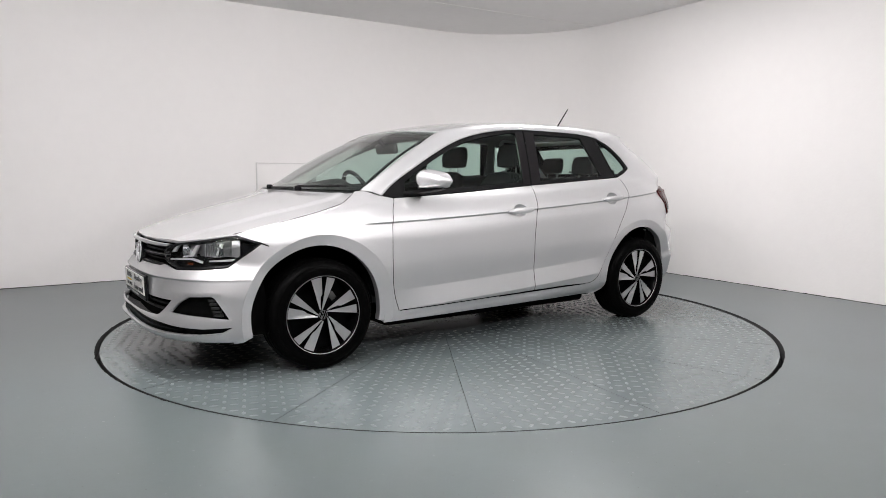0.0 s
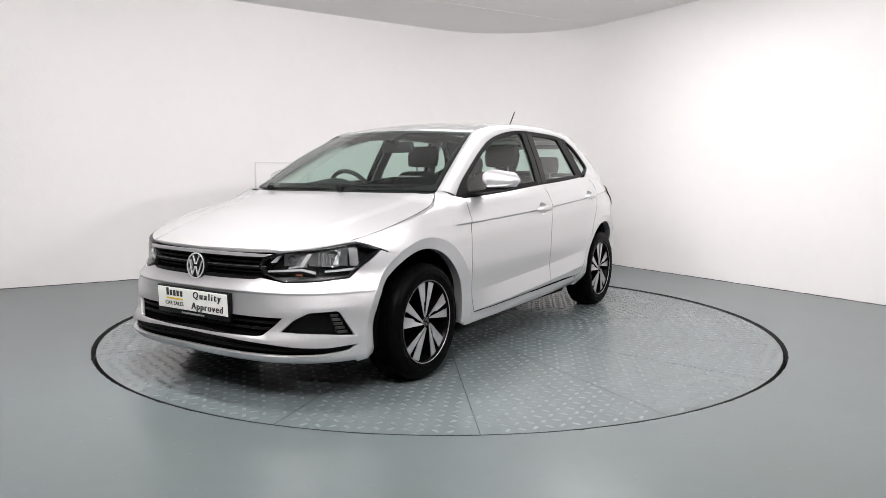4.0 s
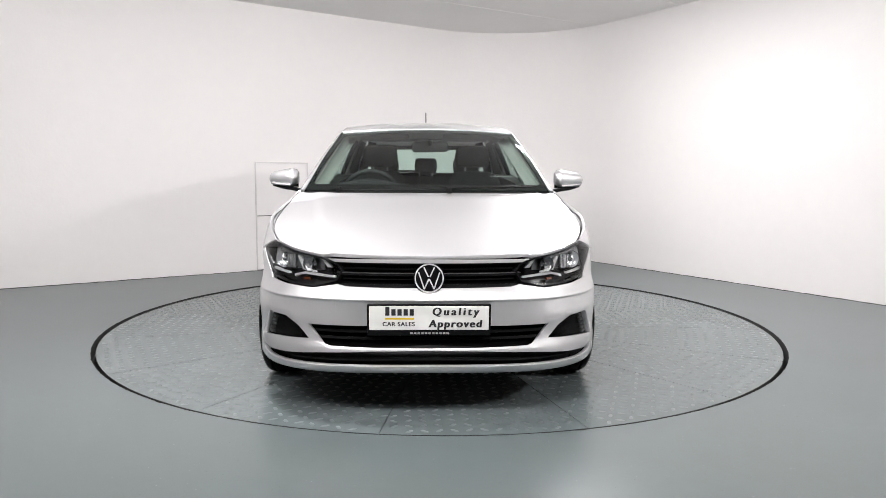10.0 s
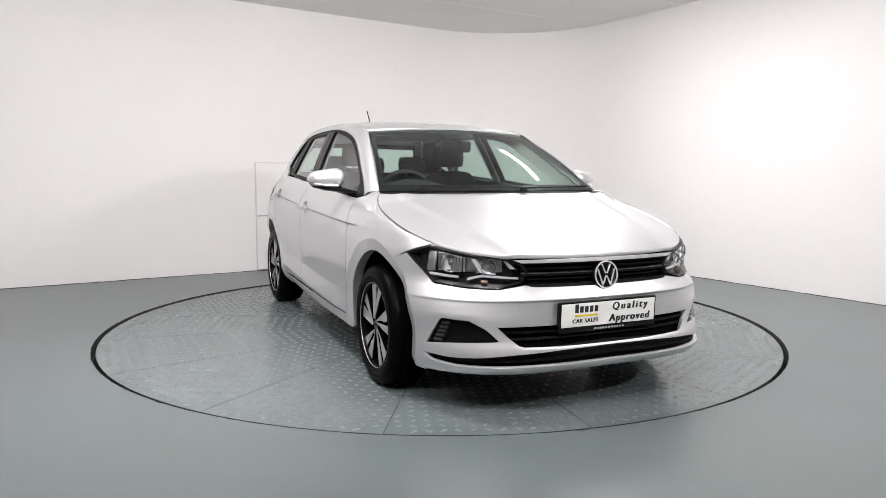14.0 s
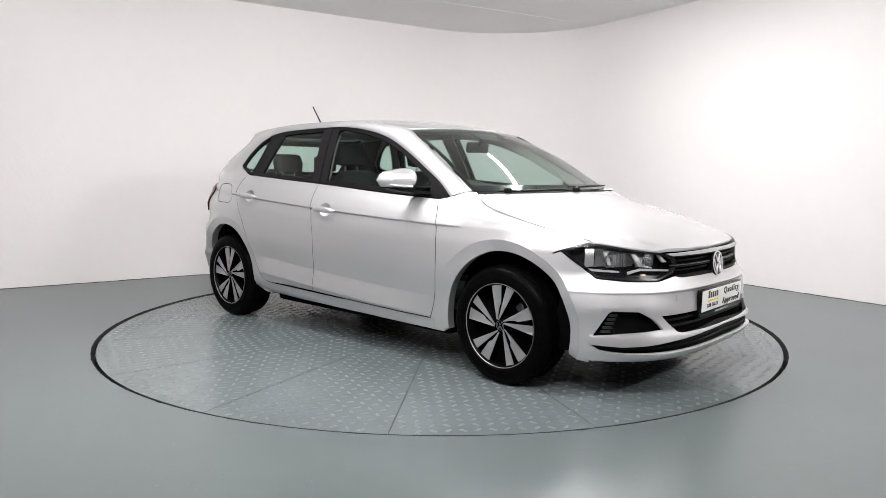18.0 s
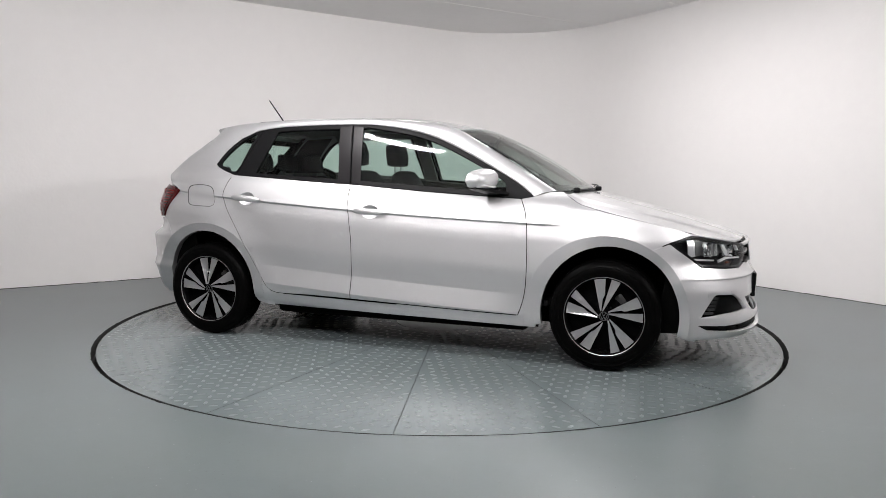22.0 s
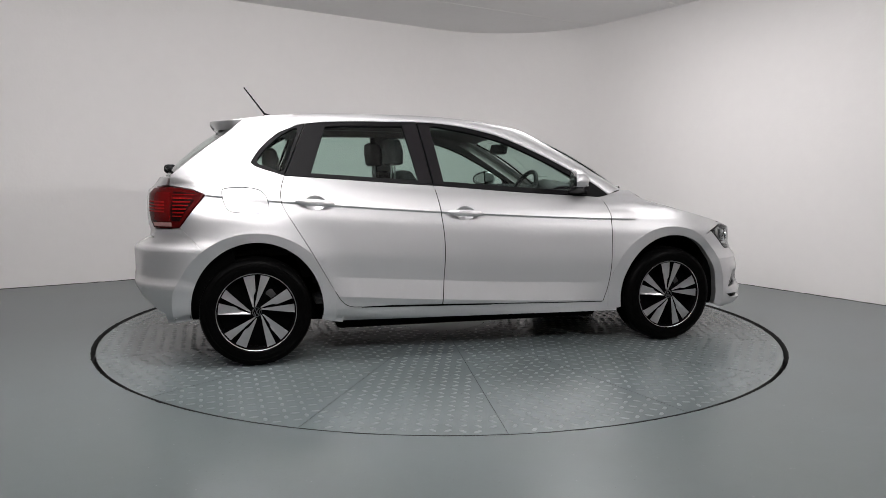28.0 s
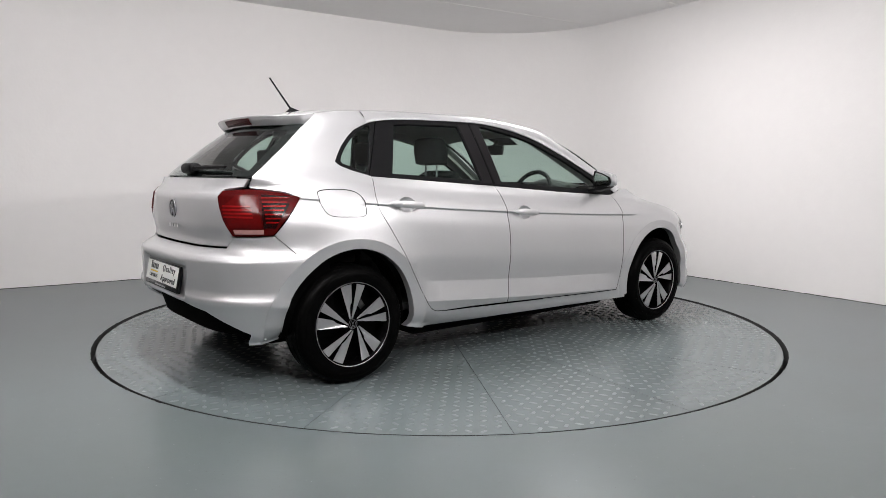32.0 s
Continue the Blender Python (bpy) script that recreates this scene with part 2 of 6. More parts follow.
class Shell:
    """Sheet metal: pieces of curved surface with their own normals, each with folded-in edges."""

    def __init__(self):
        self.v, self.n, self.f = [], [], []

    def vert(self, p, n):
        self.v.append(tuple(p))
        self.n.append(tuple(n))
        return len(self.v) - 1

    def panel(self, outline, lift, step=0.045, holes=(), gap=0.0025, depth=0.014, ucuts=(), vcuts=(), out=None, fold_holes=True):
        outline = dense(shrink([tuple(p) for p in outline], gap), step * 1.5)
        holes = [dense(shrink([tuple(p) for p in h], -0.0005), step * 1.5) for h in holes]
        u0, u1 = min(p[0] for p in outline), max(p[0] for p in outline)
        v0, v1 = min(p[1] for p in outline), max(p[1] for p in outline)
        def lines(a, b, extra):
            n = max(1, math.ceil((b - a) / step))
            base = [a + (b - a) * k / n for k in range(n + 1)]
            inner = [e for e in extra if a < e < b]
            return sorted([x for x in base if x in (a, b) or all(abs(x - e) > step * 0.3 for e in inner)] + inner)
        us, vs = lines(u0, u1, ucuts), lines(v0, v1, vcuts)
        cells = [[(a, c), (b, c), (b, d), (a, d)] for a, b in zip(us, us[1:]) for c, d in zip(vs, vs[1:])]
        for loop in (outline, *holes):
            for a, b in zip(loop, loop[1:] + loop[:1]):
                lo, hi = (min(a[0], b[0]) - 1e-6, min(a[1], b[1]) - 1e-6), (max(a[0], b[0]) + 1e-6, max(a[1], b[1]) + 1e-6)
                nx, ny = b[1] - a[1], a[0] - b[0]
                ln = math.hypot(nx, ny)
                if ln < 1e-9:
                    continue
                nx, ny = nx / ln, ny / ln
                kept = []
                for c in cells:
                    if max(p[0] for p in c) < lo[0] or min(p[0] for p in c) > hi[0] or max(p[1] for p in c) < lo[1] or min(p[1] for p in c) > hi[1]:
                        kept.append(c)
                        continue
                    s = [(p[0] - a[0]) * nx + (p[1] - a[1]) * ny for p in c]
                    if min(s) > -1e-7 or max(s) < 1e-7:
                        kept.append(c)
                        continue
                    l, r = [], []
                    for i in range(len(c)):
                        p, q, sp, sq = c[i], c[(i + 1) % len(c)], s[i], s[(i + 1) % len(c)]
                        if sp <= 1e-7:
                            l.append(p)
                        if sp >= -1e-7:
                            r.append(p)
                        if (sp > 1e-7 and sq < -1e-7) or (sp < -1e-7 and sq > 1e-7):
                            t = sp / (sp - sq)
                            m = (p[0] + (q[0] - p[0]) * t, p[1] + (q[1] - p[1]) * t)
                            l.append(m)
                            r.append(m)
                    kept += [k for k in (l, r) if len(k) > 2]
                cells = kept
        def centre(c):
            return sum(p[0] for p in c) / len(c), sum(p[1] for p in c) / len(c)
        cells = [c for c in cells if inside(centre(c), outline) and not any(inside(centre(c), h) for h in holes)]
        e = 0.002
        memo = {}
        mid = centre(outline)
        def frame_at(u, v):
            p = Vector(lift(u, v))
            n = (Vector(lift(u + e, v)) - Vector(lift(u - e, v))).cross(Vector(lift(u, v + e)) - Vector(lift(u, v - e)))
            return p, (n.normalized() if n.length > 1e-12 else Vector((0, 0, 1)))
        p, n = frame_at(*mid)
        away = Vector(out) if out is not None else p - Vector((max(-1.0, min(1.0, p.x)), 0, 0.6))
        sign = 1 if n.dot(away) > 0 else -1
        def get(q):
            key = (round(q[0], 5), round(q[1], 5))
            if key not in memo:
                p, n = frame_at(*q)
                memo[key] = (self.vert(p, n * sign), p, n * sign)
            return memo[key]
        for c in cells:
            ids = [get(q)[0] for q in c]
            ids = [i for k, i in enumerate(ids) if i != ids[k - 1]]
            if len(set(ids)) > 2:
                self.f.append(ids if sign > 0 else ids[::-1])
        if depth:
            for loop, turn in [(outline, 1)] + [(h, -1) for h in holes if fold_holes]:
                ring = [get(q) for q in loop]
                for (_, p, n), (_, q, m) in zip(ring, ring[1:] + ring[:1]):
                    a, b = p - n * depth, q - m * depth
                    face = (q - p).cross(n) * (1 if sign > 0 else -1) * turn
                    if face.length < 1e-12:
                        continue
                    face.normalize()
                    # a soft edge: the upper corners lean between the sheet and its fold
                    ids = [self.vert(p, (face + n * 0.6).normalized()), self.vert(q, (face + m * 0.6).normalized()), self.vert(b, face), self.vert(a, face)]
                    if sign * turn > 0:
                        ids = ids[::-1]
                    self.f.append(ids)
        return self

    def sheet(self, fn, nu, nv, out=None, flip=False):
        """A grid of fn(s, t), s and t from 0 to 1."""
        e = 1e-3
        ids = {}
        for i in range(nu + 1):
            for j in range(nv + 1):
                s, t = i / nu, j / nv
                p = Vector(fn(s, t))
                n = (Vector(fn(min(1, s + e), t)) - Vector(fn(max(0, s - e), t))).cross(Vector(fn(s, min(1, t + e))) - Vector(fn(s, max(0, t - e))))
                n = n.normalized() if n.length > 1e-14 else Vector((0, 0, 1))
                ids[i, j] = (p, n)
        p, n = ids[nu // 2, nv // 2]
        away = Vector(out) if out is not None else p - Vector((max(-1.0, min(1.0, p.x)), 0, 0.6))
        sign = 1 if n.dot(away) > 0 else -1
        k = {key: self.vert(p, n * sign) for key, (p, n) in ids.items()}
        for i in range(nu):
            for j in range(nv):
                q = [k[i, j], k[i + 1, j], k[i + 1, j + 1], k[i, j + 1]]
                self.f.append(q if sign > 0 else q[::-1])
        return self

    def mirrored(self):
        o = Shell()
        o.v = [(x, -y, z) for x, y, z in self.v]
        o.n = [(x, -y, z) for x, y, z in self.n]
        o.f = [f[::-1] for f in self.f]
        return o

    def joined(self, other):
        o = Shell()
        k = len(self.v)
        o.v, o.n, o.f = self.v + other.v, self.n + other.n, self.f + [[i + k for i in f] for f in other.f]
        return o

    def put(self, ob_name, mat, parent, label="", at=None):
        me = bpy.data.meshes.new(ob_name)
        me.from_pydata(self.v, [], self.f)
        me.polygons.foreach_set("use_smooth", [True] * len(me.polygons))
        me.normals_split_custom_set_from_vertices(self.n)
        return put_mesh(ob_name, me, mat, parent, label, at)
# ---- the room ----
CEILING = 2.82
WALL_L = (Vector((-7.5, -1.10)), Vector((0.8366, 0.5478)))      # a point and the direction of the long wall
WALL_R = (Vector((3.645, 0.631)), Vector((0.5348, -0.8450)))    # the other long wall, from the rounded corner on


def wall_plan():
    """Inner line of the two long walls with the rounded corner between them."""
    p, d = WALL_L
    q, e = WALL_R
    k = ((q - p).x * e.y - (q - p).y * e.x) / (d.x * e.y - d.y * e.x)
    corner = p + d * k
    turn = math.acos(max(-1, min(1, d.dot(e))))
    radius = 1.45
    tl = radius * math.tan(turn / 2)
    centre = corner - d * tl + Vector((d.y, -d.x)) * radius
    a0 = math.atan2(*(corner - d * tl - centre).yx)
    pts = [p.copy(), p + d * (k - tl) * 0.5]
    for i in range(33):
        a = a0 - turn * i / 32
        pts.append(centre + Vector((math.cos(a), math.sin(a))) * radius)
    pts += [q + e * 0.3, q + e * 4.4]
    return pts


def build_wall(ob_name, pts, label, mat, thick=0.12):
    bm = bmesh.new()
    rows = []
    for i, p in enumerate(pts):
        d = (pts[min(i + 1, len(pts) - 1)] - pts[max(i - 1, 0)]).normalized()
        o = p + Vector((-d.y, d.x)) * thick
        rows.append([bm.verts.new((*p, 0)), bm.verts.new((*p, CEILING)), bm.verts.new((*o, CEILING)), bm.verts.new((*o, 0))])
    for a, b in zip(rows, rows[1:]):
        for k in range(4):
            bm.faces.new((a[k], b[k], b[(k + 1) % 4], a[(k + 1) % 4]))
    bm.faces.new(rows[0])
    bm.faces.new(rows[-1][::-1])
    ob = part(ob_name, bm, mat, angle=30)
    return tagged(ob, label, "wall", kind="structure")


PLAN = wall_plan()
build_wall("wall_north", PLAN, "white painted studio wall with a wide rounded corner", M_WALL)
BACK = [PLAN[-1], Vector((4.6, -7.6)), Vector((-6.6, -7.6)), PLAN[0]]
# the east wall is out of view and dark only to cut bounce light
for k, (a, b) in enumerate(zip(BACK, BACK[1:])):
    build_wall(("wall_east", "wall_south", "wall_west")[k], [a, b], ("unseen closing wall, dark to cut the bounce light", "plain white painted wall closing the studio", "plain white painted wall closing the studio")[k], M_DARKWALL if k == 0 else M_BACKWALL)

TABLE_R, PIT_R, FLOOR_Z = 2.246, 2.270, 0.0075


def build_floor():
    bm = bmesh.new()
    seg, rings, top = 384, [], FLOOR_Z
    rng = random.Random(5)
    # the broken edge of the screed round the pit
    chip = [0.003 * rng.random() ** 3 + (0.005 * rng.random() if rng.random() < 0.05 else 0.0) for _ in range(seg)]
    for r, z, worn in ((PIT_R, -0.07, 0), (PIT_R, top - 0.006, 1), (PIT_R + 0.003, top, 1), (2.6, top, 0), (3.5, top, 0), (5.5, top, 0), (12.0, top, 0)):
        rings.append([bm.verts.new(((r + worn * chip[k]) * math.cos(2 * math.pi * k / seg), (r + worn * chip[k]) * math.sin(2 * math.pi * k / seg), z)) for k in range(seg)])
    for a, b in zip(rings, rings[1:]):
        for k in range(seg):
            bm.faces.new((a[k], a[(k + 1) % seg], b[(k + 1) % seg], b[k]))
    ground = part("floor", bm, M_FLOOR)
    ground.data.materials.append(M_GAP)
    # the pit's edge is blackened to keep the gap in shade
    for f in ground.data.polygons:
        if f.center.z < FLOOR_Z - 0.001:
            f.material_index = 1
    tagged(ground, "grey-green painted concrete floor, scuffed and slightly glossy", "floor", kind="structure")
    bm = bmesh.new()
    bmesh.ops.create_circle(bm, cap_ends=True, segments=96, radius=PIT_R + 0.02, matrix=Matrix.Translation((0, 0, -0.07)))
    tagged(part("turntable_pit", bm, M_GAP), "black pit floor under the turntable", "floor", kind="structure")
    bm = bmesh.new()
    box(bm, 0, -1.5, CEILING + 0.06, 17, 14, 0.12)
    tagged(part("ceiling", bm, M_CEIL), "pale grey flat ceiling above the studio", "ceiling", kind="structure")


build_floor()


def build_wall_joint():
    """The dark, uneven joint where the painted floor meets the long walls."""
    rng = random.Random(11)
    line = []
    for a, b in zip(PLAN, PLAN[1:]):
        n = max(1, round((b - a).length / 0.05))
        line += [a.lerp(b, k / n) for k in range(n)]
    bm = bmesh.new()
    rows = []
    for i, p in enumerate(line):
        d = (line[min(i + 1, len(line) - 1)] - line[max(i - 1, 0)]).normalized()
        inward = Vector((d.y, -d.x))
        w = 0.003 + 0.007 * rng.random() ** 2 * (2.2 if p.x > 3.0 else 1.0)
        h = 0.003 + 0.004 * rng.random()
        q = p + inward * w
        rows.append([bm.verts.new((*(p + inward * 0.0005), FLOOR_Z + h)), bm.verts.new((*q, FLOOR_Z + 0.0012)), bm.verts.new((*q, FLOOR_Z - 0.004))])
    for a, b in zip(rows, rows[1:]):
        for k in range(2):
            bm.faces.new((a[k], b[k], b[k + 1], a[k + 1]))
    tagged(part("floor_joint", bm, M_DIRT_SHADE), "dark dirty joint between the floor paint and the wall", "joint", kind="structure")


build_wall_joint()


def build_ceiling_strip(a, b):
    """A thin cover strip on a joint of the ceiling boards."""
    a, b = Vector(a), Vector(b)
    d = b - a
    bm = bmesh.new()
    box(bm, 0, 0, 0, d.length, 0.018, 0.005, 0.002, 1)
    ob = part("ceiling_joint_strip", bm, M_CEIL, at=pose(*((a + b) / 2), CEILING - 0.0025, 0, 0, math.degrees(math.atan2(d.y, d.x))))
    tagged(ob, "thin grey cover strip on a ceiling board joint", "trim", kind="structure")


build_ceiling_strip((-3.6, 0.25), (1.79, 3.47))
build_ceiling_strip((-0.2, 0.2), (2.48, 2.50))


def build_hatch():
    """White access hatch in the long wall: two flush leaves in a thin frame."""
    p, d = WALL_L
    s0, w = (Vector((-1.984, 2.51)) - p).dot(d), 0.588
    turn = math.degrees(math.atan2(d.y, d.x))
    foot = p + d * s0
    root = tagged(new("access_hatch"), "white access hatch of two flush leaves low in the wall", "hatch")
    root.matrix_world = pose(foot.x, foot.y, 0, 0, 0, turn)
    for ob_name, z0, z1 in (("upper_leaf", 0.605, 1.168), ("lower_leaf", 0.02, 0.597)):
        bm = bmesh.new()
        box(bm, w / 2, -0.004, (z0 + z1) / 2, w - 0.012, 0.014, z1 - z0, 0.003, 1)
        part(ob_name, bm, M_WALL, root)
    # the frame's grey paints in the shadow line round the leaves
    bm = bmesh.new()
    for x in (0.0, w):
        box(bm, x, -0.006, 0.595, 0.010, 0.018, 1.15, 0.002, 1)
    box(bm, w / 2, -0.006, 1.174, w + 0.01, 0.018, 0.008, 0.002, 1)
    part("frame", bm, M_EDGE_SHADE, root, "thin frame greyed for the shadow line round the hatch")
    # dark sheet standing in for the shade in the slit between the leaves
    bm = bmesh.new()
    box(bm, w / 2, -0.001, 0.59, w, 0.006, 1.15)
    part("backing", bm, M_DIRT_SHADE, root, "dark backing that paints the shade between the leaves")


build_hatch()

# ceiling battens over the table: a white tray with a glowing diffuser, and the light that it gives
BATTENS = [(-1.24, -1.44, -42, 0.9, 72), (1.27, 0.80, -46, 0.9, 66)]
# unseen panels added as fill light: place, aim, watts, width of the lit field
FILL_PANELS = [((3.9, -3.4, 2.52), (-2.8, 1.6, 4.0), 90, 0.4), ((-2.2, -3.6, 2.62), (-0.6, 2.8, 4.2), 68, 1.2), ((-0.1, -3.8, 2.62), (0.9, 3.4, 4.4), 128, 1.2)]
LAMP_COLOR = (1.0, 0.966, 0.972)


def build_battens():
    first = None
    for x, y, turn, ln, watts in BATTENS:
        at = pose(x, y, CEILING - 0.03, 0, 0, turn)
        if first is None:
            first = tagged(new("ceiling_batten"), "white LED batten with a glowing diffuser under the ceiling", "ceiling light", "ceiling battens")
            first.matrix_world = at
            bm = bmesh.new()
            box(bm, 0, 0, 0.012, ln, 0.09, 0.034, 0.006)
            part("tray", bm, M_WHITE, first)
            bm = bmesh.new()
            box(bm, 0, 0, -0.018, ln - 0.04, 0.05, 0.026, 0.011)
            part("diffuser", bm, M_TUBE, first)
        else:
            copy_thing(first, at)
        lamp = bpy.data.lights.new("batten_light", "AREA")
        lamp.shape, lamp.size, lamp.size_y, lamp.energy = "RECTANGLE", ln - 0.05, 0.07, watts
        lamp.color = LAMP_COLOR
        new("batten_light", lamp).matrix_world = pose(x, y, CEILING - 0.064, 0, 0, turn)
    first = None
    for eye, aim, watts, wide in FILL_PANELS:
        at = look(eye, aim)
        if first is None:
            first = tagged(new("fill_panel"), "flat white panel lamp added out of view as fill light", "studio light", "studio panels")
            first.matrix_world = at
            bm = bmesh.new()
            box(bm, 0, 0, 0.03, 1.26, 0.66, 0.05, 0.01)
            part("case", bm, M_WHITE, first)
            bm = bmesh.new()
            box(bm, 0, 0, 0.003, 1.2, 0.6, 0.006)
            part("diffuser", bm, M_TUBE, first)
        else:
            copy_thing(first, at)
        lamp = bpy.data.lights.new("panel_light", "AREA")
        lamp.shape, lamp.size, lamp.size_y, lamp.energy = "RECTANGLE", wide, wide / 2, watts
        lamp.color = LAMP_COLOR
        new("panel_light", lamp).matrix_world = at @ Matrix.Translation((0, 0, -0.012))


build_battens()


# ---- the turntable ----
SECTORS, FIRST_SEAM = 16, 14.6


def build_turntable():
    root = tagged(new("turntable"), "round grey-green turntable of painted tread plate sectors set in the floor", "turntable")
    bm = bmesh.new()
    rings = []
    for r, z in ((0.001, -0.012), (TABLE_R - 0.006, -0.012), (TABLE_R - 0.003, -0.06), (0.001, -0.06)):
        rings.append([bm.verts.new((r * math.cos(2 * math.pi * k / 128), r * math.sin(2 * math.pi * k / 128), z)) for k in range(128)])
    for a, b in zip(rings, rings[1:]):
        for k in range(128):
            bm.faces.new((a[k], a[(k + 1) % 128], b[(k + 1) % 128], b[k]))
    part("base_disc", bm, M_GAP, root)
    half = math.pi / SECTORS
    # one sector plate, pointing along x
    bm = bmesh.new()
    g, r0 = 0.0011, 0.32
    top, low = [], []
    for z, ring in ((0.0, top), (-0.011, low)):
        for r in (r0, TABLE_R):
            n = 2 if r == r0 else 10
            a_max = half - g / r
            arc = [(-a_max + 2 * a_max * k / n) for k in range(n + 1)]
            if r != r0:
                arc = arc[::-1]
            ring += [bm.verts.new((r * math.cos(a), r * math.sin(a), z)) for a in arc]
    bm.faces.new(top)
    for k in range(len(top)):
        bm.faces.new((top[k], low[k], low[(k + 1) % len(top)], top[(k + 1) % len(top)]))
    plate_me = bpy.data.meshes.new("sector_plate")
    bmesh.ops.recalc_face_normals(bm, faces=bm.faces)
    bm.to_mesh(plate_me)
    bm.free()
    plate_me.materials.append(M_PLATE)
    plate_me.materials.append(M_GAP)
    # the plate's sides are black to paint the shade in the joints and gap
    for f in plate_me.polygons:
        f.material_index = 0 if f.normal.z > 0.5 else 1
    # the raised lugs of one sector
    v, f = [], []
    pitch = 0.0625
    for i in range(4, 38):
        for j in range(-9, 10):
            x, y = i * pitch, (j + 0.5 * 0) * pitch
            r, a = math.hypot(x, y), math.atan2(y, x)
            if r > TABLE_R - 0.03 or r < r0 + 0.03 or abs(a) > half - 0.022 / r:
                continue
            t = math.pi / 4 * (1 if (i + j) % 2 else -1)
            c, s = math.cos(t), math.sin(t)
            k = len(v)
            for px, py, pz in ((-0.025, 0, -0.001), (-0.013, -0.012, -0.001), (0.013, -0.012, -0.001), (0.025, 0, -0.001), (0.013, 0.012, -0.001), (-0.013, 0.012, -0.001), (-0.013, 0, 0.003), (0.013, 0, 0.003)):
                v.append((x + px * c - py * s, y + px * s + py * c, pz))
            f += [(k, k + 1, k + 6), (k + 1, k + 2, k + 7, k + 6), (k + 2, k + 3, k + 7), (k + 3, k + 4, k + 7), (k + 4, k + 5, k + 6, k + 7), (k + 5, k, k + 6)]
    lug_me = bpy.data.meshes.new("tread_relief")
    lug_me.from_pydata(v, [], f)
    lug_me.materials.append(M_LUG)
    lug_me.polygons.foreach_set("use_smooth", [True] * len(f))
    for k in range(SECTORS):
        turn = pose(0, 0, 0, 0, 0, FIRST_SEAM + 360 / SECTORS * (k + 0.5))
        ob = new("sector_plate", plate_me)
        ob.parent = root
        ob.matrix_local = turn
        lugs = new("tread_relief", lug_me)
        lugs.parent = ob
        lugs["kind"] = "stuff"
    bm = bmesh.new()
    bmesh.ops.create_circle(bm, cap_ends=True, segments=48, radius=0.316)
    ext = bmesh.ops.extrude_face_region(bm, geom=list(bm.faces))
    bmesh.ops.translate(bm, vec=(0, 0, -0.011), verts=[q for q in ext["geom"] if isinstance(q, bmesh.types.BMVert)])
    part("centre_plate", bm, M_PLATE, root)
    return root


turntable = build_turntable()
# ---- the car's surfaces: x forward, y to its left, z up, from the middle between the axles ----
def lerp_table(x, table):
    """Smooth (monotone cubic) look-up in a short table of (x, y)."""
    n = len(table)
    if x <= table[0][0]:
        return table[0][1]
    if x >= table[-1][0]:
        return table[-1][1]
    i = 0
    while x > table[i + 1][0]:
        i += 1
    def sec(k):
        return (table[k + 1][1] - table[k][1]) / (table[k + 1][0] - table[k][0])
    def tangent(k):
        if k == 0:
            return sec(0)
        if k == n - 1:
            return sec(n - 2)
        a, b = sec(k - 1), sec(k)
        return 0.0 if a * b <= 0 else 2 * a * b / (a + b)
    (x0, y0), (x1, y1) = table[i], table[i + 1]
    h = x1 - x0
    s = (x - x0) / h
    a, b = tangent(i) * h, tangent(i + 1) * h
    return (y0 * (1 + 2 * s) * (1 - s) ** 2 + a * s * (1 - s) ** 2
            + y1 * s * s * (3 - 2 * s) + b * s * s * (s - 1))


HUB_F, HUB_R, HUB_Z, ARCH_R, LIP_R = 1.276, -1.276, 0.302, 0.378, 0.436
XC_F, XC_R = 1.2, -1.0


def crease_z(x):
    """Height of the crease along the flank."""
    x = max(-1.6, min(1.2, x))
    d = x + 0.232
    return 0.847 - 0.0593 * d + 0.012 * d * d


PROFILE = [(-0.66, 0.775), (-0.62, 0.822), (-0.565, 0.842), (-0.52, 0.843), (-0.405, 0.8475), (-0.25, 0.860), (-0.1, 0.859),
           (-0.02, 0.849), (0.0, 0.846), (0.008, 0.8440), (0.040, 0.834), (0.074, 0.817), (0.110, 0.790), (0.145, 0.753), (0.45, 0.611)]


def ramp(v, a, b):
    return min(1.0, max(0.0, (v - a) / (b - a)))


def flank_base(x, z):
    w = z - crease_z(min(XC_F, x))
    if x < XC_R:
        w += (crease_z(x) - crease_z(XC_R)) * ramp(-w, 0.2, 0.5)
    tuck = 0.034 * ramp(-x, 1.0, 1.5) * ramp(w, -0.12, 0.0) + 0.026 * ramp(-x, 1.2, 1.65) * ramp(w, -0.08, 0.04)
    x = max(XC_R, min(XC_F, x))
    y = lerp_table(w, PROFILE) - tuck - 0.012 * max(0.0, x - 0.2) ** 2 - 0.016 * max(0.0, -0.5 - x) ** 2
    # the crease: a small overhang that runs out on the front wing
    y += 0.009 * ramp(w, -0.0125, -0.0035) * (1 - ramp(w, -0.0035, 0.06)) * (1 - ramp(x, 0.93, 1.03))
    # the raised band along the foot of the doors
    along = ramp(x, -0.86, -0.74) * (1 - ramp(x, 0.60, 0.83))
    return y + 0.016 * along * ramp(-w, 0.402, 0.512) * (1 - ramp(-w, 0.512, 0.560))


def nose_x(z):
    return lerp_table(z, [(0.15, 1.99), (0.19, 2.05), (0.225, 2.090), (0.245, 2.096), (0.31, 2.088), (0.33, 2.068), (0.40, 2.053), (0.46, 2.050), (0.508, 2.052), (0.519, 2.0595), (0.527, 2.055), (0.571, 2.031), (0.60, 2.028), (0.70, 2.022), (0.75, 1.97), (0.85, 1.8)])


def nose_n(z):
    return lerp_table(z, [(0.45, 3.3), (0.6, 2.6)])


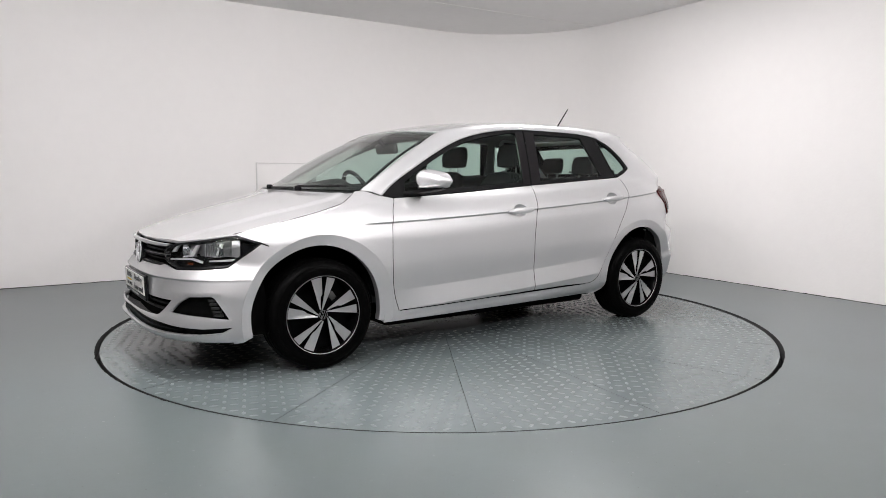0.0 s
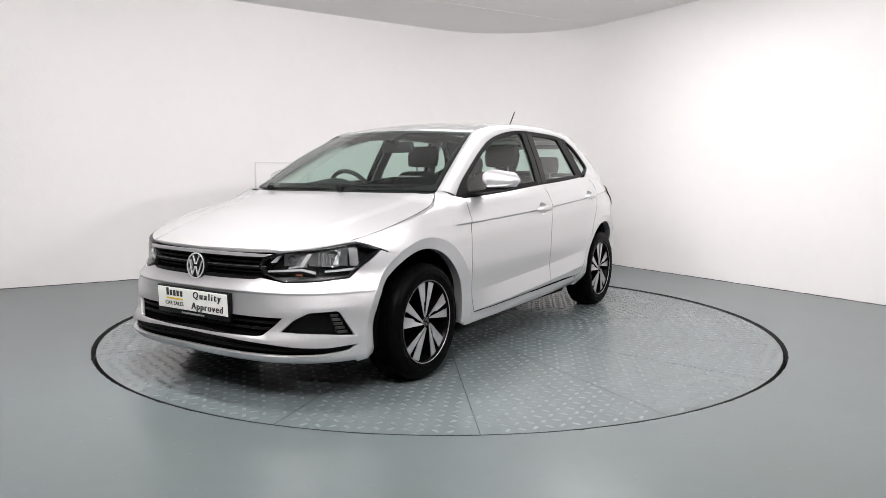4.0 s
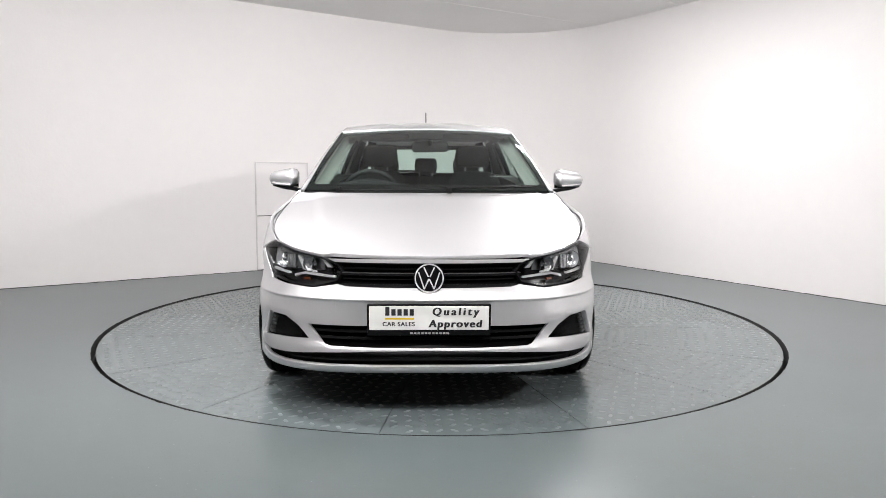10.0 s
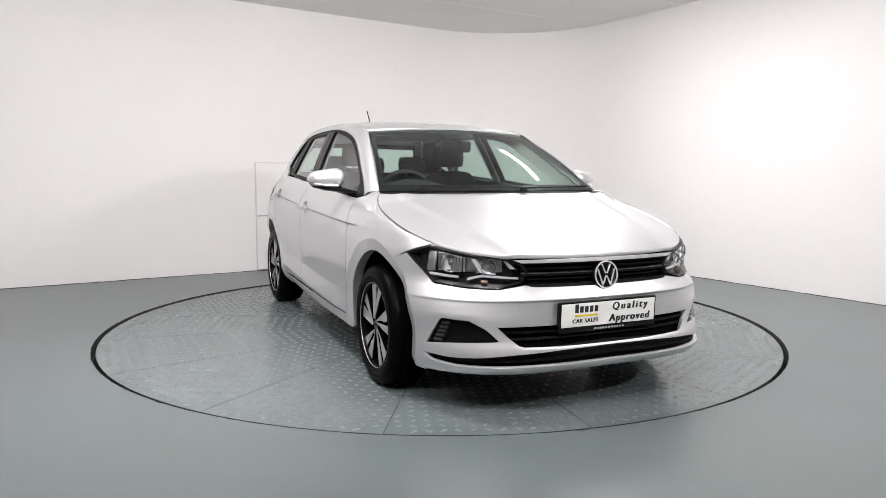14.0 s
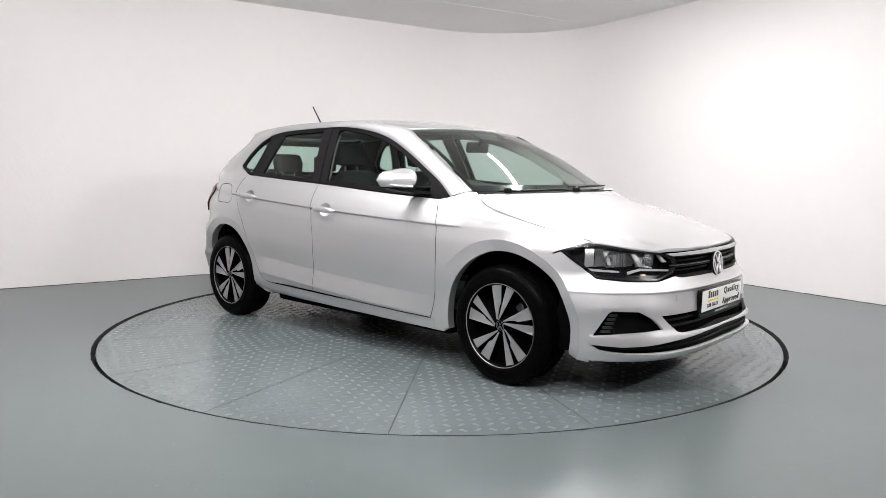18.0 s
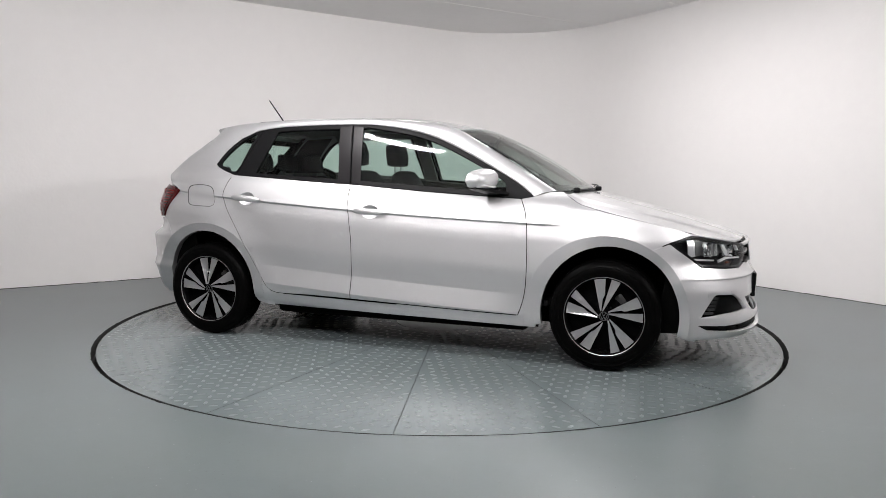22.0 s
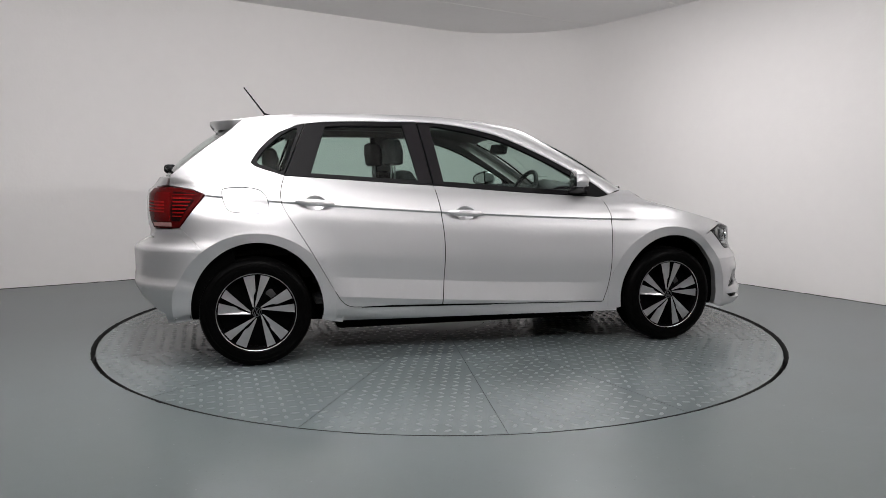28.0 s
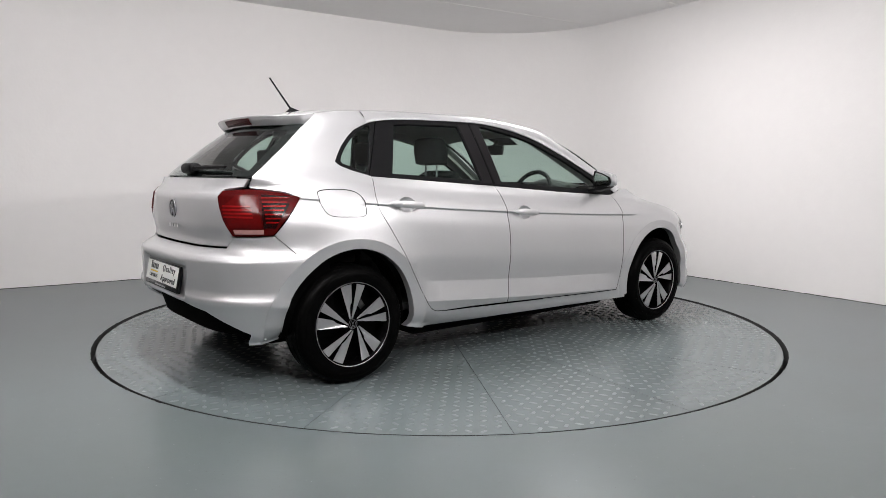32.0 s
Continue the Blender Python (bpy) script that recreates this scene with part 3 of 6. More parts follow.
def tail_x(z):
    return lerp_table(z, [(0.15, -1.90), (0.22, -1.905), (0.40, -1.940), (0.452, -1.966), (0.47, -1.961), (0.632, -1.963), (0.645, -1.955), (0.69, -1.880), (0.72, -1.87), (0.80, -1.885), (0.90, -1.886), (0.956, -1.882), (0.97, -1.866), (1.04, -1.80), (1.10, -1.77)])


def tail_n(z):
    return lerp_table(z, [(0.3, 3.7), (0.62, 3.7), (0.7, 3.7), (0.95, 3.6), (0.98, 3.6), (1.04, 5.0)])


def flare(x, z):
    e = 0.0
    for hub, amount in ((HUB_F, 0.006), (HUB_R, 0.015)):
        r = math.hypot(x - hub, z - HUB_Z)
        if z > 0.15:
            e += amount * (1 - min(1.0, max(0.0, (r - LIP_R) / 0.17))) ** 2
    return e


def wing_fold(x, z):
    """The soft ridge on the front wing, from the mirror to the bonnet's joint."""
    if x < 0.80 or x > 1.42:
        return 0.0
    h = z - lerp_table(x, [(0.80, 0.916), (0.944, 0.899), (1.1, 0.880), (1.253, 0.858), (1.403, 0.830)])
    return 0.006 * ramp(h, -0.055, 0.0) * (1 - ramp(h, 0.0, 0.020)) * ramp(x, 0.86, 1.02) * (1 - ramp(x, 1.28, 1.42))


def flank(x, z):
    """Half width of the lower body at x and height z."""
    y = flank_base(x, z)
    if x > XC_F:
        q = min(1.0, (x - XC_F) / (nose_x(z) - XC_F))
        y *= (1 - q ** nose_n(z)) ** (1 / nose_n(z))
    elif x < XC_R:
        q = min(1.0, (XC_R - x) / (XC_R - tail_x(z)))
        y *= (1 - q ** tail_n(z)) ** (1 / tail_n(z))
    return y + flare(x, z) + wing_fold(x, z)


def nose(a, z):
    """Point of the front end at the angle a (from straight ahead, towards the left side) and height z."""
    n, w, d = nose_n(z), flank_base(XC_F, z), nose_x(z) - XC_F
    c, s = math.cos(a), math.sin(a)
    r = ((abs(c) / d) ** n + (abs(s) / w) ** n) ** (-1 / n)
    x, y = XC_F + r * c, r * s
    return Vector((x, y + math.copysign(flare(x, z), y) * min(1, abs(y) / 0.6), z))


def stern(a, z):
    """Point of the rear end at the angle a (from straight back, towards the left side) and height z."""
    n, w, d = tail_n(z), flank_base(-1.55, z), XC_R - tail_x(z)
    c, s = math.cos(a), math.sin(a)
    r = ((abs(c) / d) ** n + (abs(s) / w) ** n) ** (-1 / n)
    r += 0.016 * ramp(0.485 - z, 0.0, 0.052) * ramp(z, 0.25, 0.42) * ramp(abs(s), 0.30, 0.5) * (1 - ramp(abs(s), 0.72, 0.90))
    x, y = XC_R - r * c, r * s
    return Vector((x, y + math.copysign(flare(x, z), y) * min(1, abs(y) / 0.6), z))


def nose_angle(y, z):
    """The angle at which the front end is y metres off the middle."""
    n, w, d = nose_n(z), flank_base(XC_F, z), nose_x(z) - XC_F
    q = min(0.999, abs(y) / w)
    return math.copysign(math.atan2(q * w, d * (1 - q ** n) ** (1 / n)), y)


def stern_angle(y, z):
    n, w, d = tail_n(z), flank_base(-1.55, z), XC_R - tail_x(z)
    q = min(0.999, abs(y) / w)
    return math.copysign(math.atan2(q * w, d * (1 - q ** n) ** (1 / n)), y)


def glass_y(x, z):
    """Half width of the side windows at x and height z."""
    y = 0.753 + (0.996 - z) * 0.465
    u = min(1.0, max(0.0, (x + 0.35) / 0.75))
    y -= 0.034 * u * u * (3 - 2 * u)
    if x < -0.3:
        y -= 0.024 * (x + 0.3) ** 2
    return y + 0.008 * math.sin(max(0.0, min(1.0, (z - 0.95) / 0.42)) * math.pi)


def roof_z(x, y):
    z = lerp_table(x, [(-1.56, 1.352), (-1.35, 1.392), (-1.16, 1.418), (-0.9, 1.433), (-0.6, 1.439), (-0.3, 1.437), (0.0, 1.42), (0.2, 1.394), (0.4, 1.352), (0.5, 1.32)])
    return z - 0.03 * (abs(y) / 0.54) ** 2.4


def hood_z(x, y):
    z = lerp_table(x, [(0.95, 0.985), (1.08, 0.958), (1.26, 0.912), (1.5, 0.853), (1.75, 0.784), (1.9, 0.737), (1.97, 0.714), (2.03, 0.69)])
    edge = lerp_table(x, [(1.0, 0.63), (1.5, 0.535), (2.0, 0.42)])
    f = ramp(abs(y), edge - 0.025, edge + 0.040)
    rise = 0.010 * (1 - f * f * (3 - 2 * f))
    crown = lerp_table(x, [(1.02, 0.0), (1.07, 0.45), (1.14, 1.0), (2.0, 1.0)])
    return z + rise - 0.008 - 0.035 * crown * (abs(y) / 0.72) ** 2.2


def pillar_y(x, z):
    y = glass_y(x, z) + 0.008 - 0.30 * max(0.0, -1.3 - x) ** 2
    # the pillar rounds over towards the rear window
    near = ramp(z - 1.368 - (x + 1.318) * 0.835, -0.15, 0.0)
    y -= near * near * lerp_table(z, [(1.04, 0.0), (1.168, 0.013), (1.288, 0.045), (1.37, 0.02)])
    return y - 0.035 * max(0.0, (z - 1.32) / 0.07) ** 2


def side_y(x, z):
    """Half width of the body side, up to the roof."""
    if x > 0.78:
        return flank(x, z)
    w = z - crease_z(x)
    rear = ramp(-x, 1.1, 1.5)
    k = ramp(w, 0.125 - 0.10 * rear, 0.195 - 0.035 * rear)
    k = k * k * (3 - 2 * k)
    return flank(x, z) * (1 - k) + pillar_y(x, z) * k if k < 1 else pillar_y(x, z)


def side_at(off=0.0):
    def lift(x, w):
        z = w + crease_z(x)
        return Vector((x, side_y(x, z) + off, z))
    return lift


def on_side(pts):
    """From (x, z) to the coordinates of side_at: x and the height over the crease."""
    return [(x, z - crease_z(x)) for x, z in pts]


def pane_at(off=0.0):
    return lambda x, z: Vector((x, glass_y(x, z) + off, z))


ARC = 0.85


def nose_at(off=0.0):
    def lift(s, z):
        p = nose(s / ARC, z)
        d = Vector((math.cos(s / ARC), math.sin(s / ARC), 0))
        return p + d * off
    return lift


def stern_at(off=0.0, recess=0.0):
    def lift(s, z):
        p = stern(s / ARC, z)
        d = Vector((-math.cos(s / ARC), math.sin(s / ARC), 0))
        if recess:
            k = min(1.0, max(0.0, (0.345 + (z - 0.45) * 0.12 - abs(p.y)) / 0.035)) * min(1.0, max(0.0, (z - 0.425) / 0.02)) * min(1.0, max(0.0, (0.612 - z) / 0.02))
            p.x += recess * k
        return p + d * off
    return lift


def nose_yz(pts):
    return [(nose_angle(y, z) * ARC, z) for y, z in pts]


def nose_xyz(pts):
    out = []
    for x, y, z in pts:
        if x < 1.80:
            q = ((x - XC_F) / (nose_x(z) - XC_F)) ** nose_n(z)
            y = flank_base(XC_F, z) * (1 - q) ** (1 / nose_n(z))
        out.append((math.atan2(y, x - XC_F) * ARC, z))
    return out


def stern_yz(pts):
    return [(stern_angle(y, z) * ARC, z) for y, z in pts]


def stern_xyz(pts):
    """From points of the rear end: by x on the flank, by the direction further round."""
    out = []
    for x, y, z in pts:
        if x > -1.78:
            q = ((XC_R - x) / (XC_R - tail_x(z))) ** tail_n(z)
            y = flank_base(-1.55, z) * (1 - q) ** (1 / tail_n(z))
        out.append((math.atan2(y, XC_R - x) * ARC, z))
    return out


def both_halves(left):
    """A closed outline across the middle from its left half, given from the middle out and back to it."""
    return left + [(-a, b) for a, b in left[::-1] if abs(a) > 1e-6]


def screen_at(off=0.0):
    """Windscreen: u to the left, v up the slope, both in metres along it."""
    def lift(u, v):
        u, v = u / 0.63, v / 0.75
        a = Vector((1.085 - 0.105 * u * u, 0.705 * u, 0.966))
        b = Vector((0.418 - 0.075 * u * u, 0.552 * u, 1.349 - 0.020 * u * u))
        return a.lerp(b, v) + Vector((0.5, 0.0, 0.86)) * (0.028 * math.sin(math.pi * max(0.0, min(1.0, v))) + off)
    return lift


def rear_glass_at(off=0.0):
    def lift(u, v):
        u, v = u / 0.57, v / 0.43
        wide = 0.634 - 0.10 * v * v
        a = Vector((-1.80 + 0.085 * u * u, wide * u, 1.040))
        b = Vector((-1.465 + 0.085 * u * u, wide * u, 1.325 - 0.01 * u * u))
        return a.lerp(b, v) + Vector((-0.65, 0.0, 0.75)) * (0.018 * (1 - 0.9 * min(1.0, u * u)) * math.sin(math.pi * max(0.0, min(1.0, v))) + off)
    return lift
# ---- the car ----
OFFSET = pose(-0.0137, -0.1026, 0)
car = tagged(new("car"), "silver five-door hatchback with black and silver alloy wheels on the turntable", "car")


def both(ob_name, shell, mat, label="", parents=None):
    """The part on the car's left and its mirror image on the right."""
    out = []
    for k, sh in enumerate((shell, shell.mirrored())):
        parent = parents[k] if parents else car
        out.append(sh.put(ob_name, mat, parent, label, OFFSET if parent is car else None))
    return out


def both_bm(ob_name, make, mat, label="", parents=None, angle=35):
    """make(bm, side) builds the left part with side 1 and the right one with side -1."""
    out = []
    for k, side in enumerate((1, -1)):
        bm = bmesh.new()
        make(bm, side)
        parent = parents[k] if parents else car
        out.append(part(ob_name, bm, mat, parent, label, OFFSET if parent is car else None, angle))
    return out


def single(ob_name, bm, mat, parent=None, label="", angle=35):
    parent = parent or car
    return part(ob_name, bm, mat, parent, label, OFFSET if parent is car else None, angle)


def arc(hub, r, a0, a1, n=16):
    return [(hub + r * math.cos(radians(a0 + (a1 - a0) * k / n)), HUB_Z + r * math.sin(radians(a0 + (a1 - a0) * k / n))) for k in range(n + 1)]


def opening(hub, a):
    """Point (x, z) of the wheel opening's edge at the angle a."""
    wide, off, high = (0.365, 0.020, 0.380) if hub > 0 else (0.354, 0.008, 0.385)
    return hub + off + wide * math.cos(a), HUB_Z + (high if math.sin(a) > 0 else wide) * math.sin(a)


def arch_band(sh, hub, a0, a1, n=24, outer=None):
    """The turned-in band of sheet between the flare's edge and the wheel opening."""
    def fn(s, t):
        a = radians(a0 + (a1 - a0) * s)
        x0, z0 = hub + LIP_R * math.cos(a), HUB_Z + LIP_R * math.sin(a)
        x1, z1 = opening(hub, a)
        x0, y0, z0 = outer(x0, z0) if outer else (x0, side_y(x0, z0), z0)
        return (x0 + (x1 - x0) * t, y0 - 0.007 * t, z0 + (z1 - z0) * t)
    sh.sheet(fn, n, 3, out=(0, 1, 0))
    def under(s, t):
        a = radians(a0 + (a1 - a0) * s)
        x, z = hub + (LIP_R + 0.045 * t) * math.cos(a), HUB_Z + (LIP_R + 0.045 * t) * math.sin(a)
        return (x, side_y(x, z) - 0.0005 - 0.006 * t, z)
    sh.sheet(under, n, 2, out=(0, 1, 0))
    def lip(s, t):
        p = Vector(fn(s, 1))
        a = radians(a0 + (a1 - a0) * s)
        return p + Vector((0.003 * t * math.cos(a), -0.05 * t, 0.003 * t * math.sin(a)))
    sh.sheet(lip, n, 1, out=(-math.cos(radians((a0 + a1) / 2)), 0, -math.sin(radians((a0 + a1) / 2))))
    return sh


SEAM_A = [(0.80, 0.925), (0.835, 0.85), (0.850, 0.76), (0.854, 0.60), (0.850, 0.46), (0.834, 0.361), (0.806, 0.278)]
SEAM_B = [(-0.264, 0.993), (-0.243, 0.851), (-0.222, 0.70), (-0.217, 0.585), (-0.222, 0.44), (-0.230, 0.304)]
SEAM_C = [(-1.113, 1.047), (-1.132, 0.985), (-1.138, 0.925), (-1.118, 0.862), (-1.06, 0.765), (-0.99, 0.65), (-0.915, 0.52), (-0.848, 0.40), (-0.812, 0.345), (-0.765, 0.314), (-0.70, 0.308)]
BELT = [(0.80, 0.925), (0.286, 0.953), (-0.264, 0.993), (-0.80, 1.027), (-1.113, 1.047)]
SEAM_A, SEAM_B, SEAM_C = spline(SEAM_A, 4), spline(SEAM_B, 4), spline(SEAM_C, 5)
SIDE_CUTS = (-0.56, -0.514, -0.510, -0.404, -0.400, -0.0185, -0.0150, -0.0105, -0.0055, -0.001, 0.004, 0.010, 0.040, 0.074, 0.110)
HANDLES = ((-0.096, 0.836), (-0.955, 0.900))


def ellipse(cx, cz, rx, rz, n=24):
    return [(cx + rx * math.cos(2 * math.pi * k / n), cz + rz * math.sin(2 * math.pi * k / n)) for k in range(n)]


def build_side_panels():
    # front wing
    hood_seam = [(1.028, 0.967), (1.067, 0.936), (1.131, 0.898), (1.223, 0.870), (1.404, 0.830), (1.554, 0.794), (1.655, 0.768), (1.71, 0.747)]
    wing = [(0.868, 0.938), (0.965, 0.966)] + spline(hood_seam, 3) + [(1.60, 0.706), (1.508, 0.666)] + arc(HUB_F, LIP_R, 57, 190.5, 32) + [(0.842, 0.276)] + SEAM_A[::-1]
    sh = Shell().panel(on_side(wing), side_at(), 0.016, gap=0.0022, vcuts=SIDE_CUTS)
    arch_band(sh, HUB_F, 57, 190.5)
    both("front_wing", sh, M_PAINT)
    # doors
    doors = {}
    for ob_name, outline, (hx, hz) in (
            ("front_door", SEAM_A + [(-0.225, 0.304)] + SEAM_B[::-1] + [(-0.1, 0.981), (0.286, 0.953)], HANDLES[0]),
            ("rear_door", SEAM_B + [(-0.5, 0.310)] + SEAM_C[::-1] + [(-0.80, 1.027)], HANDLES[1])):
        cup = on_side(ellipse(hx, hz - 0.002, 0.058, 0.040))
        sh = Shell().panel(on_side(outline), side_at(), 0.04, holes=[cup], vcuts=SIDE_CUTS, fold_holes=False)
        def dish(s, t, hx=hx, hz=hz):
            a, r = 2 * math.pi * s, 1 - t * 0.98
            x, z = hx + 0.0585 * r * math.cos(a), hz - 0.002 + 0.0405 * r * math.sin(a)
            return (x, side_y(x, z) - 0.030 * (1 - r * r), z)
        sh.sheet(dish, 24, 5, out=(0, 1, 0))
        doors[ob_name] = both(ob_name, sh, M_PAINT)
        def grip(bm, side, hx=hx, hz=hz):
            n = 14
            rings = []
            for k in range(n + 1):
                s = -1 + 2 * k / n
                x = hx + 0.108 * s
                z = hz - (crease_z(hx) - crease_z(x)) * 0.9
                y = side_y(x, z) + 0.026 * (1 - abs(s) ** 4) + 0.004
                h = 0.0195 * (1 - 0.35 * abs(s) ** 3) * math.sqrt(max(0.02, 1 - abs(s) ** 6))
                d = 0.012
                ring = []
                for q in range(10):
                    a = 2 * math.pi * q / 10
                    ring.append(bm.verts.new((x, side * (y + d * 0.55 * math.cos(a)), z + h * math.sin(a))))
                rings.append(ring)
            for a, b in zip(rings, rings[1:]):
                for q in range(10):
                    bm.faces.new((a[q], a[(q + 1) % 10], b[(q + 1) % 10], b[q]))
            bm.faces.new(rings[0])
            bm.faces.new(rings[-1][::-1])
        both_bm("door_handle", grip, M_PAINT, parents=doors[ob_name])
    # rear quarter with the broad roof pillar
    hatch_edge = [(-1.320, 1.368), (-1.414, 1.288), (-1.515, 1.208), (-1.614, 1.128), (-1.712, 1.045), (-1.722, 1.00), (-1.722, 0.987)]
    lamp_edge = [(-1.66, 0.980), (-1.59, 0.968), (-1.527, 0.942), (-1.60, 0.85), (-1.663, 0.765)]
    quarter = ([(-0.72, 0.284)] + SEAM_C[::-1] + [(-1.207, 1.074), (-1.270, 1.098), (-1.292, 1.118), (-1.272, 1.150), (-1.237, 1.198), (-1.19, 1.245), (-1.137, 1.288), (-1.045, 1.328), (-1.045, 1.397), (-1.2, 1.385)]
               + hatch_edge + lamp_edge + [(-1.545, 0.644)] + arc(HUB_R, LIP_R, 128, -10.5, 32) + [(-0.815, 0.228), (-0.80, 0.270)])
    flap = spline([(-1.425, 0.975), (-1.33, 0.981), (-1.25, 0.968), (-1.212, 0.93), (-1.200, 0.875), (-1.222, 0.846), (-1.30, 0.845), (-1.39, 0.851), (-1.425, 0.88), (-1.443, 0.95)], 4, True)
    for side in (1, -1):
        holes = [on_side(flap)] if side < 0 else []
        sh = Shell().panel(on_side(quarter), side_at(), 0.04, holes=holes, gap=0.0012, vcuts=SIDE_CUTS)
        arch_band(sh, HUB_R, -10.5, 128)
        sh = sh if side > 0 else sh.mirrored()
        q = sh.put("rear_quarter", M_PAINT, car, "", OFFSET)
        if side < 0:
            Shell().panel(on_side(flap), side_at(-0.0008), 0.04, gap=0.002, depth=0.008).mirrored().put("fuel_flap", M_PAINT, q)
            # a dark rod darkens the flap's gap in place of real shade
            bm = bmesh.new()
            tube(bm, [(x, -side_y(x, z) + 0.0012, z) for x, z in flap + flap[:1]], 0.0022, 6)
            part("flap_joint_shade", bm, M_UNDER, q, "dark rod for the shade in the joint round the fuel flap")
    # black rods laid in the door joints to stand in for their shade
    for seam in (SEAM_A[2:], SEAM_B[1:], SEAM_C[2:]):
        both_bm("door_joint_shade", lambda bm, side: tube(bm, [(x, side * (side_y(x, z) - 0.0022), z) for x, z in seam], 0.0026, 6), M_UNDER, "black rod that paints the shade in a door joint")
    bottom = [(0.80, 0.2795), (0.3, 0.2915), (-0.225, 0.3045), (-0.5, 0.3105), (-0.70, 0.3085)]
    both_bm("door_joint_shade", lambda bm, side: tube(bm, [(x, side * (side_y(x, z) + 0.0004), z - 0.0015) for x, z in dense(bottom, 0.05)[:-14]], 0.0028, 6), M_UNDER, "black rod that paints the shade in a door joint")
    # sill
    sill = [(0.902, 0.273), (0.80, 0.281), (0.3, 0.297), (-0.23, 0.310), (-0.72, 0.314), (-0.86, 0.266), (-0.868, 0.222), (-0.23, 0.224), (0.3, 0.220), (0.908, 0.214)]
    both("sill", Shell().panel(on_side(sill), side_at(-0.002), 0.05, depth=0.05), M_PAINT)
    # dark structure behind the joints
    inner = [(0.92, 0.21), (0.92, 0.93), (0.80, 0.92), (0.286, 0.947), (-0.264, 0.987), (-0.80, 1.02), (-1.10, 1.04), (-1.28, 1.09), (-1.10, 0.80), (-0.95, 0.60), (-0.90, 0.45), (-0.86, 0.21)]
    both("body_frame", Shell().panel(on_side(inner), side_at(-0.035), 0.08, depth=0), M_UNDER, "black inner body structure")
    return doors


DOORS = build_side_panels()

DLO_TOP = spline([(-1.292, 1.115), (-1.237, 1.198), (-1.137, 1.288), (-0.985, 1.342), (-0.78, 1.360), (-0.328, 1.366), (-0.105, 1.352), (0.09, 1.318), (0.252, 1.270), (0.432, 1.190), (0.608, 1.100), (0.765, 1.013), (0.868, 0.938)], 5)


def top_between(x0, x1):
    return [p for p in DLO_TOP if x0 < p[0] < x1]


def build_side_windows():
    trim = pane_at(0.004)
    front_frame = [(0.868, 0.938), (0.80, 0.926), (0.286, 0.954), (-0.262, 0.994), (-0.326, 1.366)] + top_between(-0.322, 0.866)
    front_pane = spline([(0.702, 0.957), (0.25, 0.985), (-0.205, 1.017)], 3) + spline([(-0.247, 1.20), (-0.258, 1.338), (-0.105, 1.327), (0.085, 1.292), (0.245, 1.243), (0.425, 1.162), (0.60, 1.071), (0.685, 1.020), (0.702, 0.985)], 3)
    rear_frame = [(-0.268, 0.994), (-0.80, 1.028), (-1.108, 1.048), (-0.982, 1.342)] + top_between(-0.978, -0.334) + [(-0.332, 1.366)]
    rear_pane = [(-0.352, 1.022), (-0.80, 1.050), (-0.965, 1.060), (-0.952, 1.10), (-0.872, 1.327), (-0.78, 1.335), (-0.418, 1.340)]
    quarter_frame = [(-1.114, 1.049), (-1.207, 1.074), (-1.270, 1.098), (-1.292, 1.116)] + top_between(-1.291, -0.990) + [(-0.988, 1.341)]
    quarter_pane = spline([(-1.118, 1.072), (-1.205, 1.096), (-1.258, 1.122), (-1.205, 1.200), (-1.115, 1.278), (-1.030, 1.316), (-1.06, 1.22)], 3, True)
    for ob_name, frame_line, pane_line, parents in (("window_frame", front_frame, front_pane, DOORS["front_door"]), ("window_frame", rear_frame, rear_pane, DOORS["rear_door"]), ("quarter_window_frame", quarter_frame, quarter_pane, None)):
        frames = both(ob_name, Shell().panel(frame_line, trim, 0.05, holes=[pane_line], gap=0.001, depth=0.02), M_TRIM, "black window surround", parents)
        both("window_pane", Shell().panel(pane_line, pane_at(-0.006), 0.06, gap=-0.004, depth=0), M_WINDOW, "green-tinted side glass", parents or frames)
    for strip, parents in ((((-0.270, 1.000), (-0.352, 1.006), (-0.418, 1.352), (-0.332, 1.357)), DOORS["rear_door"]), (((-0.258, 1.000), (-0.322, 1.357), (-0.252, 1.350), (-0.196, 0.996)), DOORS["front_door"])):
        both("pillar_cover", Shell().panel(list(strip), pane_at(0.0075), 0.05, gap=0.003, depth=0.006), M_PILLAR, "dark satin pillar cover", parents)


build_side_windows()


def build_rear_pillars():
    inner = [(-1.285, 1.06), (-1.62, 1.06), (-1.40, 1.265), (-1.31, 1.335), (-1.09, 1.345), (-1.19, 1.252), (-1.285, 1.15)]
    both("rear_pillar_lining", Shell().panel(inner, lambda x, z: Vector((x, pillar_y(x, z) - 0.028, z)), 0.05, depth=0, out=(0, 1, 0)), M_CABIN, "dark rear pillar lining")
    line = spline([(-1.318, 1.368), (-1.40, 1.288), (-1.50, 1.208), (-1.60, 1.128), (-1.705, 1.045)], 4)
    def seal(s, t):
        i = min(len(line) - 2, int(s * (len(line) - 1)))
        f = s * (len(line) - 1) - i
        x, z = (line[i][k] + (line[i + 1][k] - line[i][k]) * f for k in (0, 1))
        return (x + 0.008 - 0.012 * t, pillar_y(x, z) - 0.022 - 0.065 * t, z - 0.020 - 0.016 * t)
    both("hatch_seal", Shell().sheet(seal, 16, 2, out=(-0.6, 0.3, 0.7)), M_UNDER, "black rubber seal beside the rear window")


build_rear_pillars()

